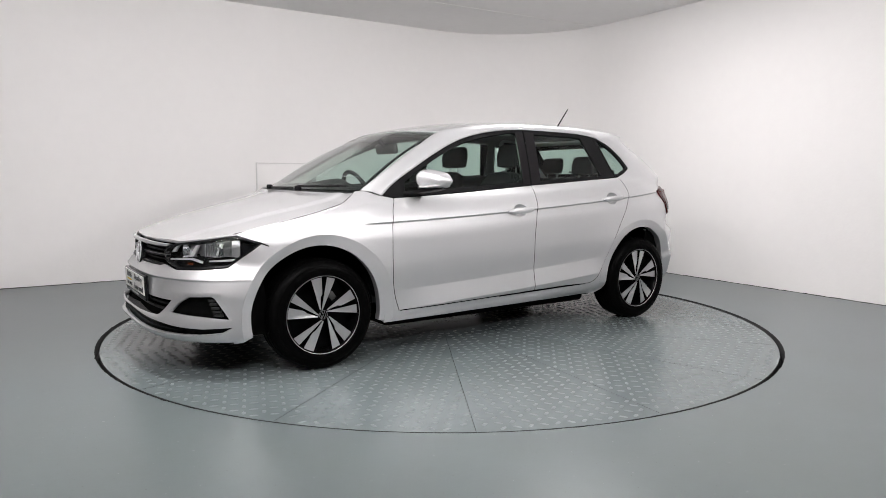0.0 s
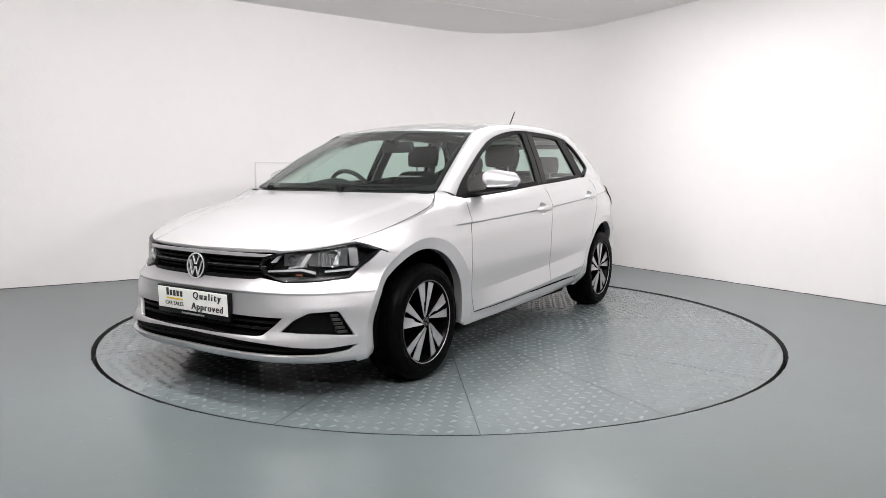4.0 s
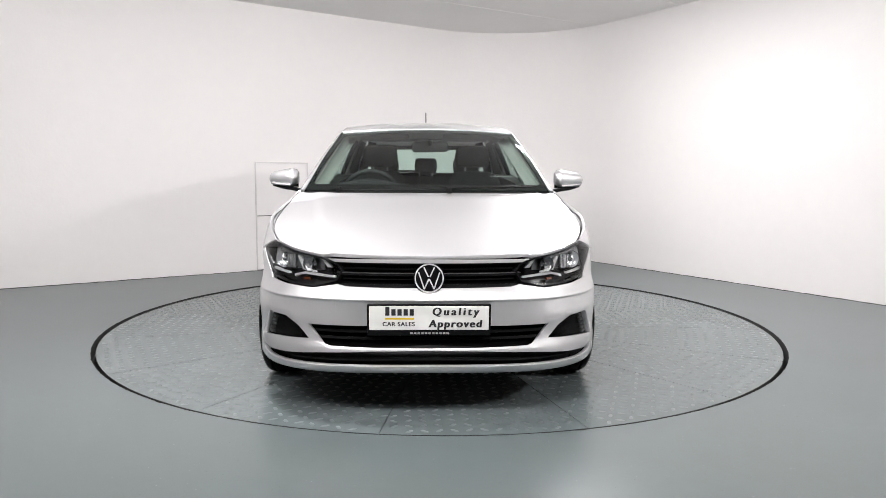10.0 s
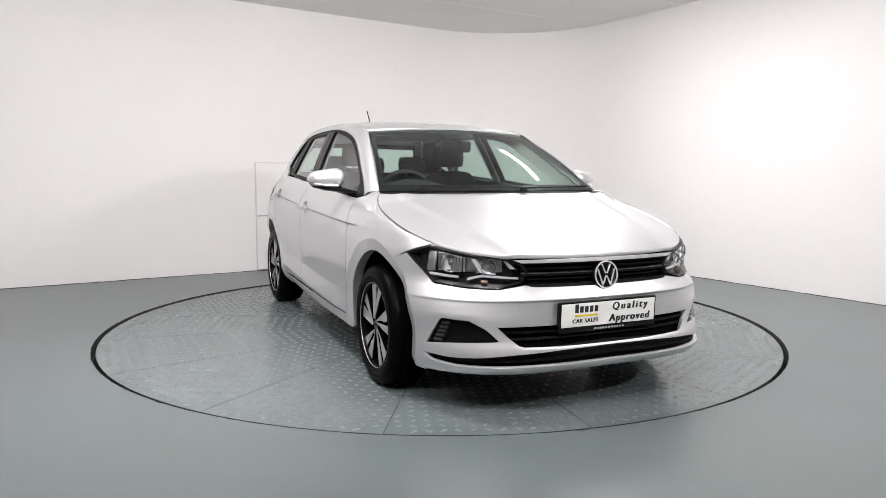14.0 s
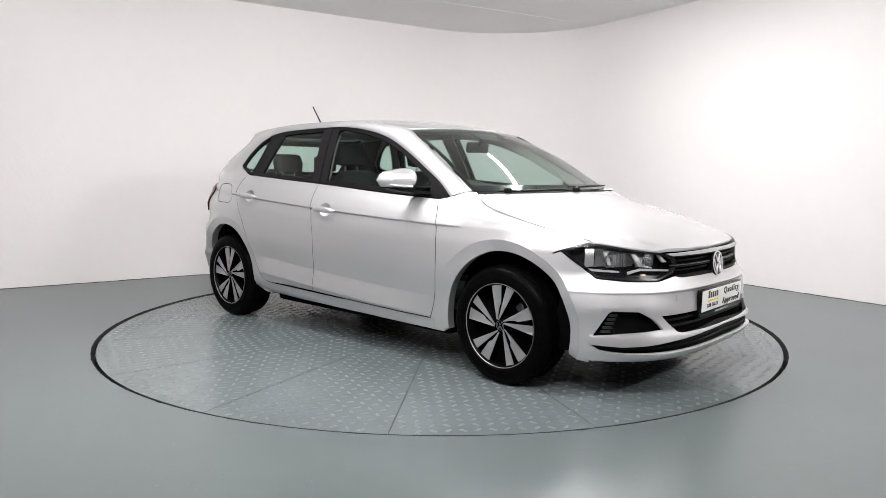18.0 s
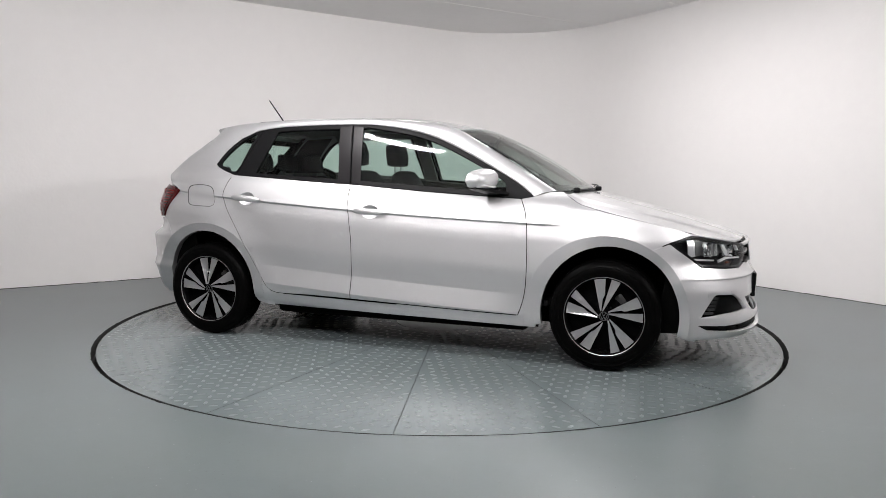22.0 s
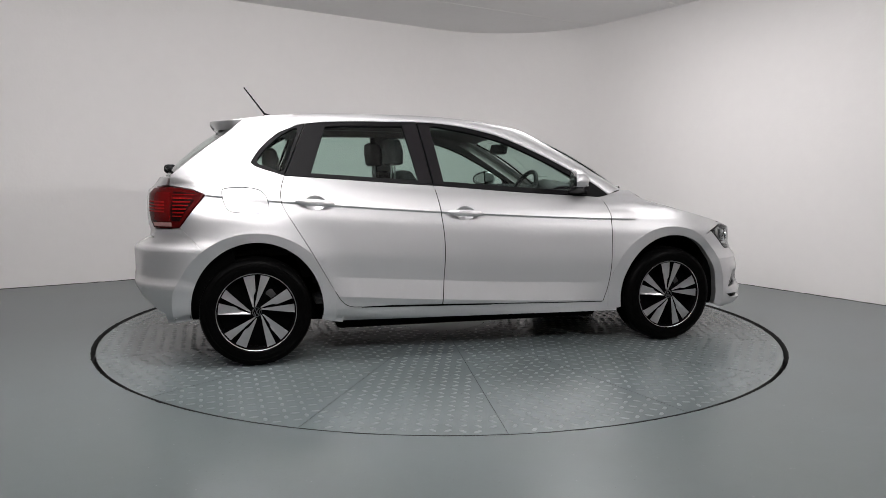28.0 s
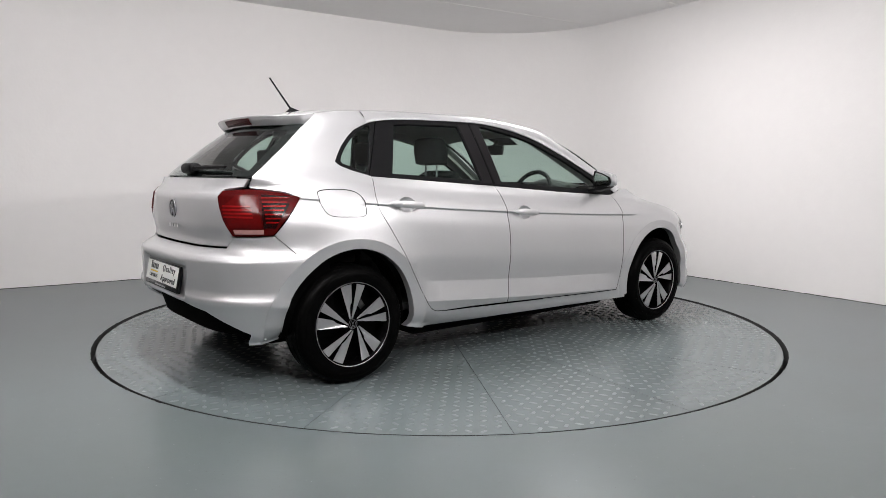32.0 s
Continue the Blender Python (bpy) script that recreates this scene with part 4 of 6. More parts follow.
RAIL = [((0.868, 0.938), (0.985, 0.704, 0.968)), ((0.765, 1.013), (0.862, 0.676, 1.043)), ((0.608, 1.100), (0.69, 0.635, 1.146)), ((0.432, 1.190), (0.51, 0.594, 1.248)), ((0.252, 1.270), (0.345, 0.556, 1.332)),
        ((0.09, 1.318), (0.16, 0.546, 0)), ((-0.105, 1.352), (-0.08, 0.541, 0)), ((-0.328, 1.366), (-0.32, 0.540, 0)), ((-0.78, 1.360), (-0.78, 0.535, 0)), ((-0.985, 1.342), (-0.985, 0.527, 0)), ((-1.05, 1.326), (-1.05, 0.524, 0))]


def build_rails_and_roof():
    low = spline([(x, glass_y(x, z) + 0.008, z) for (x, z), _ in RAIL], 6)
    high = spline([(x, y, z or roof_z(x, y)) for _, (x, y, z) in RAIL], 6)
    n = len(low) - 1
    def fn(s, t, off=0.0):
        i = min(n - 1, int(s * n))
        f = s * n - i
        a = Vector(low[i]).lerp(Vector(low[i + 1]), f)
        b = Vector(high[i]).lerp(Vector(high[i + 1]), f)
        p = a.lerp(b, t)
        out = (b - a).cross(Vector(low[i + 1]) - Vector(low[i])).normalized()
        if out.y < 0:
            out = -out
        return p + out * (0.013 * math.sin(math.pi * t) ** 0.8 + off)
    rails = both("roof_rail", Shell().sheet(fn, n, 6, out=(0, 1, 0.4)).sheet(lambda s, t: fn(s, 0) + Vector((0, -0.02 * t, 0.0)), n, 1, out=(0, 0, -1)), M_PAINT)
    both("rail_lining", Shell().sheet(lambda s, t: fn(s, t, -0.035) + Vector((0, 0, -0.01)), n, 3, out=(0, -1, -0.3)), M_LINER, "pale inner pillar lining", rails)
    def trim(s, t):
        k = s * 24
        i = min(23, int(k))
        p = Vector(high[i]).lerp(Vector(high[i + 1]), k - i)
        return p + Vector((-0.045 - 0.060 * t, -0.018 - 0.062 * t + 0.010 * math.sin(math.pi * t), -0.030 - 0.020 * t))
    both("pillar_trim", Shell().sheet(trim, 24, 4, out=(1, -0.4, 0)), M_LINER, "pale windscreen pillar trim", rails)
    edge = [(high[k][0], high[k][1]) for k in range(24, n + 1, 2)]
    left = [(0.418, 0.0), (0.411, 0.2), (0.386, 0.4)] + edge + [(-1.2, 0.527), (-1.318, 0.527), (-1.336, 0.25), (-1.342, 0.0)]
    roof = Shell().panel(left + [(x, -y) for x, y in left[::-1] if y > 0], lambda x, y: Vector((x, y, roof_z(x, y))), 0.06, gap=0.001, depth=0.02, out=(0, 0, 1))
    roof.put("roof", M_PAINT, car, "", OFFSET)
    Shell().sheet(lambda s, t: (0.405 - 1.665 * s, (t - 0.5) * 1.06, roof_z(0.405 - 1.665 * s, (t - 0.5) * 1.06) - 0.032), 20, 8, out=(0, 0, -1)).put("headliner", M_LINER, car, "pale fabric roof lining", OFFSET)


build_rails_and_roof()


def build_screens():
    w, h = 0.63, 0.75
    whole = [(-w, 0), (w, 0), (w, h), (-w, h)]
    opening = spline([(-w + 0.030, 0.075), (-w + 0.028, 0.4), (-w + 0.034, h - 0.07)], 3) + [(-w + 0.05, h - 0.05), (w - 0.05, h - 0.05)] + spline([(w - 0.034, h - 0.07), (w - 0.028, 0.4), (w - 0.030, 0.075)], 3) + [(w - 0.05, 0.062), (-w + 0.05, 0.062)]
    ws = Shell().panel(whole, screen_at(0.0), 0.07, gap=0.004, depth=0, out=(1, 0, 1)).put("windscreen", M_SCREEN, car, "clear green-tinted windscreen", OFFSET)
    Shell().panel(whole, screen_at(-0.005), 0.07, holes=[opening], gap=0.004, depth=0.004, out=(1, 0, 1)).put("black_border", M_GLOSSBLACK, ws, "black ceramic border")
    Shell().panel([(-0.12, h - 0.16), (0.10, h - 0.16), (0.13, h - 0.02), (-0.15, h - 0.02)], screen_at(-0.006), 0.05, depth=0.004, out=(1, 0, 1)).put("sensor_cover", M_TRIM, ws, "black sensor cover")
    for k in range(9):
        u = 0.335 + 0.019 * k
        Shell().panel([(u, 0.135), (u + 0.014, 0.135), (u + 0.014, 0.143), (u, 0.143)], screen_at(-0.0035), 0.05, gap=0, depth=0, out=(1, 0, 1)).put("sticker_bar", M_GREY, ws, "plain white bar of an unreadable sticker")
    w, h = 0.57, 0.43
    whole = [(-w, 0), (w, 0), (w, h), (-w, h)]
    rg = Shell().panel(whole, rear_glass_at(0.0), 0.06, gap=0.004, depth=0, out=(-1, 0, 1)).put("rear_window", M_WINDOW, car, "dark tinted rear window", OFFSET)
    opening = [(-w + 0.07, 0.05), (w - 0.07, 0.05), (w - 0.08, h - 0.06), (-w + 0.08, h - 0.06)]
    Shell().panel(whole, rear_glass_at(-0.005), 0.06, holes=[opening], gap=0.004, depth=0.004, out=(-1, 0, 1)).put("black_border", M_GLOSSBLACK, rg, "black ceramic border")


build_screens()


def build_bonnet():
    left = ([(1.108, 0.0), (1.10, 0.25), (1.075, 0.52), (1.034, 0.716)] + spline([(1.067, 0.740), (1.131, 0.760), (1.223, 0.771), (1.404, 0.774), (1.554, 0.757), (1.655, 0.730), (1.715, 0.706)], 3)
            + spline([(1.741, 0.696), (1.850, 0.600), (1.932, 0.472), (1.970, 0.356), (1.992, 0.2), (2.004, 0.0)], 4))
    Shell().panel(left + [(x, -y) for x, y in left[::-1] if y > 0], lambda x, y: Vector((x, y, hood_z(x, y))), 0.018, gap=0.0026, depth=0.018, out=(0, 0, 1)).put("bonnet", M_PAINT, car, "", OFFSET)
    seam = spline([(1.035, 0.722), (1.067, 0.742), (1.131, 0.762), (1.223, 0.773), (1.404, 0.776), (1.554, 0.759), (1.655, 0.732), (1.715, 0.708)], 4)
    def seal(s, t):
        i = min(len(seam) - 2, int(s * (len(seam) - 1)))
        f = s * (len(seam) - 1) - i
        x, y = seam[i][0] + (seam[i + 1][0] - seam[i][0]) * f, seam[i][1] + (seam[i + 1][1] - seam[i][1]) * f
        reach = 0.026 * ramp(x, 1.04, 1.10) * (1 - ramp(x, 1.36, 1.50)) + 0.006
        return (x, y - 0.010 + (0.010 + reach) * t, hood_z(x, y) - 0.014 - 0.010 * t)
    # a thin black rod draws the shade of the gap beside the bonnet
    both_bm("shut_line", lambda bm, side: tube(bm, [(x, side * y, hood_z(x, y) - 0.0022) for x, y in seam], 0.0015, 6), M_UNDER, "black rod for the shade in the bonnet shut line")
    both("bonnet_flange", Shell().sheet(seal, 28, 2, out=(0, 0, 1)), M_PAINT, "silver flange beside the bonnet")
    def cowl(s, t):
        y = (s - 0.5) * 1.40
        x = 1.075 - 0.105 * (y / 0.7) ** 2 + 0.075 * t
        return (x, y, 0.958 - 0.02 * t)
    Shell().sheet(cowl, 16, 2, out=(0, 0, 1)).put("cowl", M_TRIM, car, "black plastic scuttle under the windscreen", OFFSET)
    def wiper(y0, y1, lift):
        bm = bmesh.new()
        pts = []
        for k in range(9):
            y = y0 + (y1 - y0) * k / 8
            pts.append((1.108 - 0.105 * (y / 0.705) ** 2, y, 0.980 + 0.006 * k / 8 + lift))
        tube(bm, pts, 0.006, 6, 0.004)
        box(bm, pts[0][0] + 0.01, y0, 0.970, 0.04, 0.03, 0.03, 0.008)
        tube(bm, [(p[0] - 0.012, p[1] - (y1 - y0) * 0.1, p[2] + 0.002) for p in pts], 0.004, 6)
        single("wiper", bm, M_TRIM, None, "black windscreen wiper")
    wiper(-0.50, 0.02, -0.014)
    wiper(0.12, 0.62, 0.004)


build_bonnet()
# ---- front end ----
HEADLIGHT = [(1.60, 0.795, 0.705), (1.655, 0.762, 0.727), (1.703, 0.726, 0.744), (1.741, 0.698, 0.741), (1.859, 0.603, 0.717), (1.95, 0.465, 0.694), (1.980, 0.398, 0.670), (1.988, 0.375, 0.637), (1.983, 0.405, 0.592),
             (1.957, 0.511, 0.564), (1.87, 0.63, 0.570), (1.756, 0.722, 0.583), (1.700, 0.751, 0.628), (1.647, 0.773, 0.668)]
FOG = [(1.832, 0.736, 0.426), (1.845, 0.728, 0.436), (1.94, 0.644, 0.431), (1.982, 0.585, 0.396), (2.018, 0.535, 0.345), (1.88, 0.70, 0.332), (1.768, 0.773, 0.320)]


def build_front_end():
    top = nose_yz([(0.0, 0.571), (0.2, 0.572), (0.36, 0.574), (0.395, 0.583)]) + nose_xyz([(1.957, 0.511, 0.562), (1.87, 0.63, 0.567), (1.756, 0.722, 0.580), (1.700, 0.751, 0.625), (1.647, 0.773, 0.665), (1.60, 0.795, 0.702), (1.508, 0.84, 0.662)])
    lip = [(math.atan2(flank_base(XC_F, z) * (1 - ((x - XC_F) / (nose_x(z) - XC_F)) ** nose_n(z)) ** (1 / nose_n(z)), x - XC_F) * ARC, z) for x, z in arc(HUB_F, LIP_R, 56, -14, 16)]
    low = nose_xyz([(1.80, 0.76, 0.196), (1.92, 0.66, 0.198)]) + nose_yz([(0.45, 0.200), (0.2, 0.204), (0.0, 0.205)])
    fog = nose_xyz(FOG)
    intake = both_halves(nose_yz([(0.0, 0.405), (0.3, 0.406), (0.529, 0.406), (0.49, 0.365), (0.447, 0.327), (0.425, 0.322), (0.2, 0.318), (0.0, 0.317)]))
    slot = both_halves(nose_yz([(0.0, 0.307), (0.25, 0.303), (0.475, 0.292), (0.62, 0.277)]) + nose_xyz([(1.885, 0.706, 0.271), (1.752, 0.775, 0.277), (1.80, 0.754, 0.250), (1.90, 0.685, 0.238)]) + nose_yz([(0.55, 0.237), (0.3, 0.240), (0.0, 0.242)]))
    holes = [fog, [(-a, b) for a, b in fog], intake, slot]
    sh = Shell().panel(both_halves(top + lip + low), nose_at(), 0.045, holes=holes, depth=0.02, vcuts=(0.46, 0.490, 0.503, 0.508, 0.513, 0.519, 0.523, 0.529, 0.571, 0.225, 0.245, 0.31, 0.33))
    band = arch_band(Shell(), HUB_F, -14, 57)
    sh = sh.joined(band).joined(band.mirrored())
    bumper = sh.put("front_bumper", M_PAINT, car, "", OFFSET)
    # dark backs of the openings
    Shell().panel(both_halves(nose_yz([(0.0, 0.430), (0.57, 0.430), (0.52, 0.30), (0.0, 0.30)])), nose_at(-0.05), 0.08, depth=0).put("intake_back", M_UNDER, bumper, "black intake recess")
    Shell().panel(both_halves(nose_yz([(0.0, 0.325), (0.45, 0.31)]) + nose_xyz([(1.74, 0.785, 0.29), (1.78, 0.765, 0.235)]) + nose_yz([(0.5, 0.22), (0.0, 0.22)])), nose_at(-0.035), 0.08, depth=0).put("slot_back", M_TRIM, bumper, "black lower slot")
    for z in (0.378, 0.350):
        Shell().panel(both_halves(nose_yz([(0.0, z + 0.006), (0.52, z + 0.006), (0.51, z - 0.005), (0.0, z - 0.005)])), nose_at(-0.022), 0.08, gap=0, depth=0.02).put("intake_slat", M_TRIM, bumper)
    Shell().panel(both_halves(nose_yz([(0.0, 0.277), (0.62, 0.262), (0.62, 0.254), (0.0, 0.266)])), nose_at(-0.02), 0.08, gap=0, depth=0.015).put("intake_slat", M_TRIM, bumper)
    # fog lamp recesses
    backs = both("fog_lamp_recess", Shell().panel(fog, nose_at(-0.03), 0.05, gap=-0.008, depth=0), M_UNDER, "black fog lamp recess", [bumper, bumper])
    for k in range(5):
        z = 0.418 - 0.019 * k
        both("reflector_bar", Shell().panel(nose_xyz([(1.838 - 0.010 * k, 0.733 + 0.004 * k, z), (1.868 - 0.008 * k, 0.712 + 0.003 * k, z), (1.868 - 0.008 * k, 0.712 + 0.003 * k, z - 0.011), (1.838 - 0.010 * k, 0.733 + 0.004 * k, z - 0.011)]),
                                            nose_at(-0.014), 0.05, gap=0, depth=0.012), M_DULL, "small dull reflector bar", [bumper, bumper])
    both("fog_lens", Shell().panel([(a, b) for a, b in shrink(fog, 0.006)], nose_at(-0.006), 0.05, gap=0, depth=0), M_GLASS, "clear fog lamp cover", [bumper, bumper])
    # tow-eye cover on the car's right
    cover = nose_yz([(0.438, 0.505), (0.402, 0.506), (0.400, 0.470), (0.436, 0.469)])
    Shell().panel(cover, nose_at(0.0012), 0.03, gap=0.001, depth=0.004).mirrored().put("tow_eye_cover", M_PAINT, bumper)
    # grille
    back = Shell().panel(both_halves(nose_yz([(0.0, 0.685), (0.40, 0.685), (0.46, 0.66), (0.43, 0.58), (0.38, 0.565), (0.0, 0.562)])), nose_at(-0.035), 0.08, depth=0).put("grille", M_UNDER, car, "black slatted front grille", OFFSET)
    for z0, z1, out, mat, label in ((0.668, 0.676, -0.004, M_TRIM, ""), (0.645, 0.652, -0.02, M_TRIM, ""), (0.619, 0.629, -0.006, M_TRIM, ""), (0.629, 0.632, -0.004, M_STEEL, "thin bright line on the grille bar"), (0.600, 0.606, -0.02, M_TRIM, ""), (0.571, 0.584, -0.004, M_TRIM, "")):
        y1 = 0.405 if z0 > 0.6 else 0.385
        Shell().panel(both_halves(nose_yz([(0.0, z1), (y1, z1), (y1, z0), (0.0, z0)])), nose_at(out), 0.08, gap=0, depth=0.022).put("grille_slat", mat, back, label)
    Shell().panel(both_halves(nose_yz([(0.0, 0.694), (0.25, 0.693), (0.44, 0.689), (0.405, 0.675), (0.25, 0.675), (0.0, 0.675)])), nose_at(0.007), 0.05, gap=0.0012, depth=0.02).put("grille_trim", M_PAINT, car, "silver trim bar above the grille", OFFSET)
    # headlights
    line = nose_xyz(HEADLIGHT)
    housing = both("headlight", Shell().panel(line, nose_at(-0.055), 0.05, gap=-0.001, depth=0).panel(line, nose_at(-0.002), 0.05, gap=0.002, depth=0.055, holes=[shrink(line, 0.010)], fold_holes=True), M_LAMPBLACK, "black-lined headlight with chrome reflectors")
    both("lens", Shell().panel(line, nose_at(0.001), 0.04, gap=0.002, depth=0.0), M_GLASS, "clear headlight lens", housing)
    def bowl(bm, side, a, z, r, deep):
        p = nose(a, z)
        d = Vector((math.cos(a), math.sin(a), 0))
        d = Vector((0.93, 0.30, 0.02)).normalized()
        q = d.to_track_quat("Y", "Z").to_matrix().to_4x4()
        m = Matrix.Translation(p - d * 0.012) @ q
        if side < 0:
            m = Matrix.Diagonal((1, -1, 1, 1)) @ m
        lathe(bm, [(r * 1.06, 0.0), (r, 0.0), (r * 0.9, -deep * 0.4), (r * 0.6, -deep * 0.8), (r * 0.2, -deep)], seg=24, m=m)
        lathe(bm, [(0.001, -deep + 0.03), (0.009, -deep + 0.028), (0.011, -deep)], seg=12, m=m)
    both_bm("reflector_bowl", lambda bm, s: bowl(bm, s, math.atan2(0.655, 0.60), 0.668, 0.038, 0.035), M_REFLECTOR, "chrome reflector", housing)
    both_bm("reflector_bowl", lambda bm, s: bowl(bm, s, math.atan2(0.52, 0.70), 0.658, 0.032, 0.035), M_REFLECTOR, "chrome reflector", housing)
    both("reflector_panel", Shell().panel(nose_xyz([(1.735, 0.70, 0.728), (1.80, 0.65, 0.716), (1.90, 0.55, 0.695), (1.905, 0.55, 0.645), (1.80, 0.66, 0.634), (1.755, 0.69, 0.640)]), nose_at(-0.040), 0.04, gap=0, depth=0), M_STEEL, "grey inner reflector", housing)
    for k in range(6):
        x0, x1 = 1.70 + 0.042 * k, 1.70 + 0.042 * (k + 1) - 0.005
        y0, y1 = 0.745 - 0.043 * k, 0.745 - 0.043 * (k + 1) + 0.005
        z1 = 0.731 - 0.006 * k
        deep = 0.030 + 0.012 * (k % 2)
        def facet(u, v, deep=deep, k=k):
            return nose_at(-deep + 0.16 * (v - 0.67) * (1 if k % 2 else -1))(u, v)
        both("reflector_facet", Shell().panel(nose_xyz([(x0, y0, z1), (x1, y1, z1 - 0.005), (x1 + 0.004, y1, 0.632), (x0 + 0.004, y0, 0.628)]), facet, 0.03, gap=0, depth=0.006), M_STEEL, "grey reflector facet", housing)
    strips = [[(1.72, 0.722, 0.622), (1.83, 0.645, 0.612), (1.83, 0.645, 0.604), (1.72, 0.722, 0.612)],
              [(1.86, 0.615, 0.607), (1.905, 0.565, 0.622), (1.975, 0.42, 0.611), (1.975, 0.42, 0.603), (1.905, 0.565, 0.612), (1.86, 0.615, 0.597)],
              [(1.868, 0.60, 0.690), (1.88, 0.585, 0.690), (1.905, 0.555, 0.637), (1.93, 0.51, 0.628), (1.93, 0.51, 0.621), (1.895, 0.57, 0.630)],
              [(1.945, 0.48, 0.682), (1.952, 0.465, 0.680), (1.970, 0.432, 0.648), (1.960, 0.455, 0.648)],
              [(1.775, 0.685, 0.700), (1.785, 0.680, 0.700), (1.80, 0.668, 0.640), (1.79, 0.675, 0.640)]]
    for k, pts in enumerate(strips):
        both("light_strip", Shell().panel(nose_xyz(pts), nose_at(-0.016), 0.04, gap=0, depth=0.014), M_BADGE, "thin bright light strip", housing)
    rib = []
    for k in range(7):
        y = 0.615 + 0.011 * k
        x = 1.2 + 0.74 - (y - 0.50) * 0.85
        both("reflector_rib", Shell().panel(nose_xyz([(x, y, 0.695 - 0.002 * k), (x - 0.006, y + 0.007, 0.695 - 0.002 * k), (x - 0.006, y + 0.007, 0.632), (x, y, 0.632)]), nose_at(-0.024 + 0.003 * (k % 2)), 0.05, gap=0, depth=0.012), M_REFLECTOR, "", housing)
    both("indicator_bulb", Shell().panel(nose_xyz([(1.905, 0.572, 0.597), (1.92, 0.545, 0.597), (1.92, 0.545, 0.588), (1.905, 0.572, 0.588)]), nose_at(-0.02), 0.03, gap=0, depth=0.01), M_AMBER, "small amber indicator bulb", housing)
    # dark structure behind the front joints
    Shell().panel([(-0.98, 0.215), (0.98, 0.215), (0.93, 0.55), (0.80, 0.66), (0.5, 0.69), (-0.5, 0.69), (-0.80, 0.66), (-0.93, 0.55)], nose_at(-0.075), 0.1, depth=0).put("front_crash_beam", M_UNDER, car, "black structure behind the bumper", OFFSET)
    return bumper


build_front_end()

# ---- rear end ----
LAMP = [(-1.786, 0.503, 0.975), (-1.721, 0.592, 0.983), (-1.66, 0.655, 0.978), (-1.59, 0.715, 0.966), (-1.527, 0.765, 0.941), (-1.60, 0.76, 0.85), (-1.662, 0.762, 0.766), (-1.735, 0.69, 0.760), (-1.806, 0.612, 0.757), (-1.825, 0.56, 0.83), (-1.826, 0.522, 0.898), (-1.815, 0.50, 0.945)]


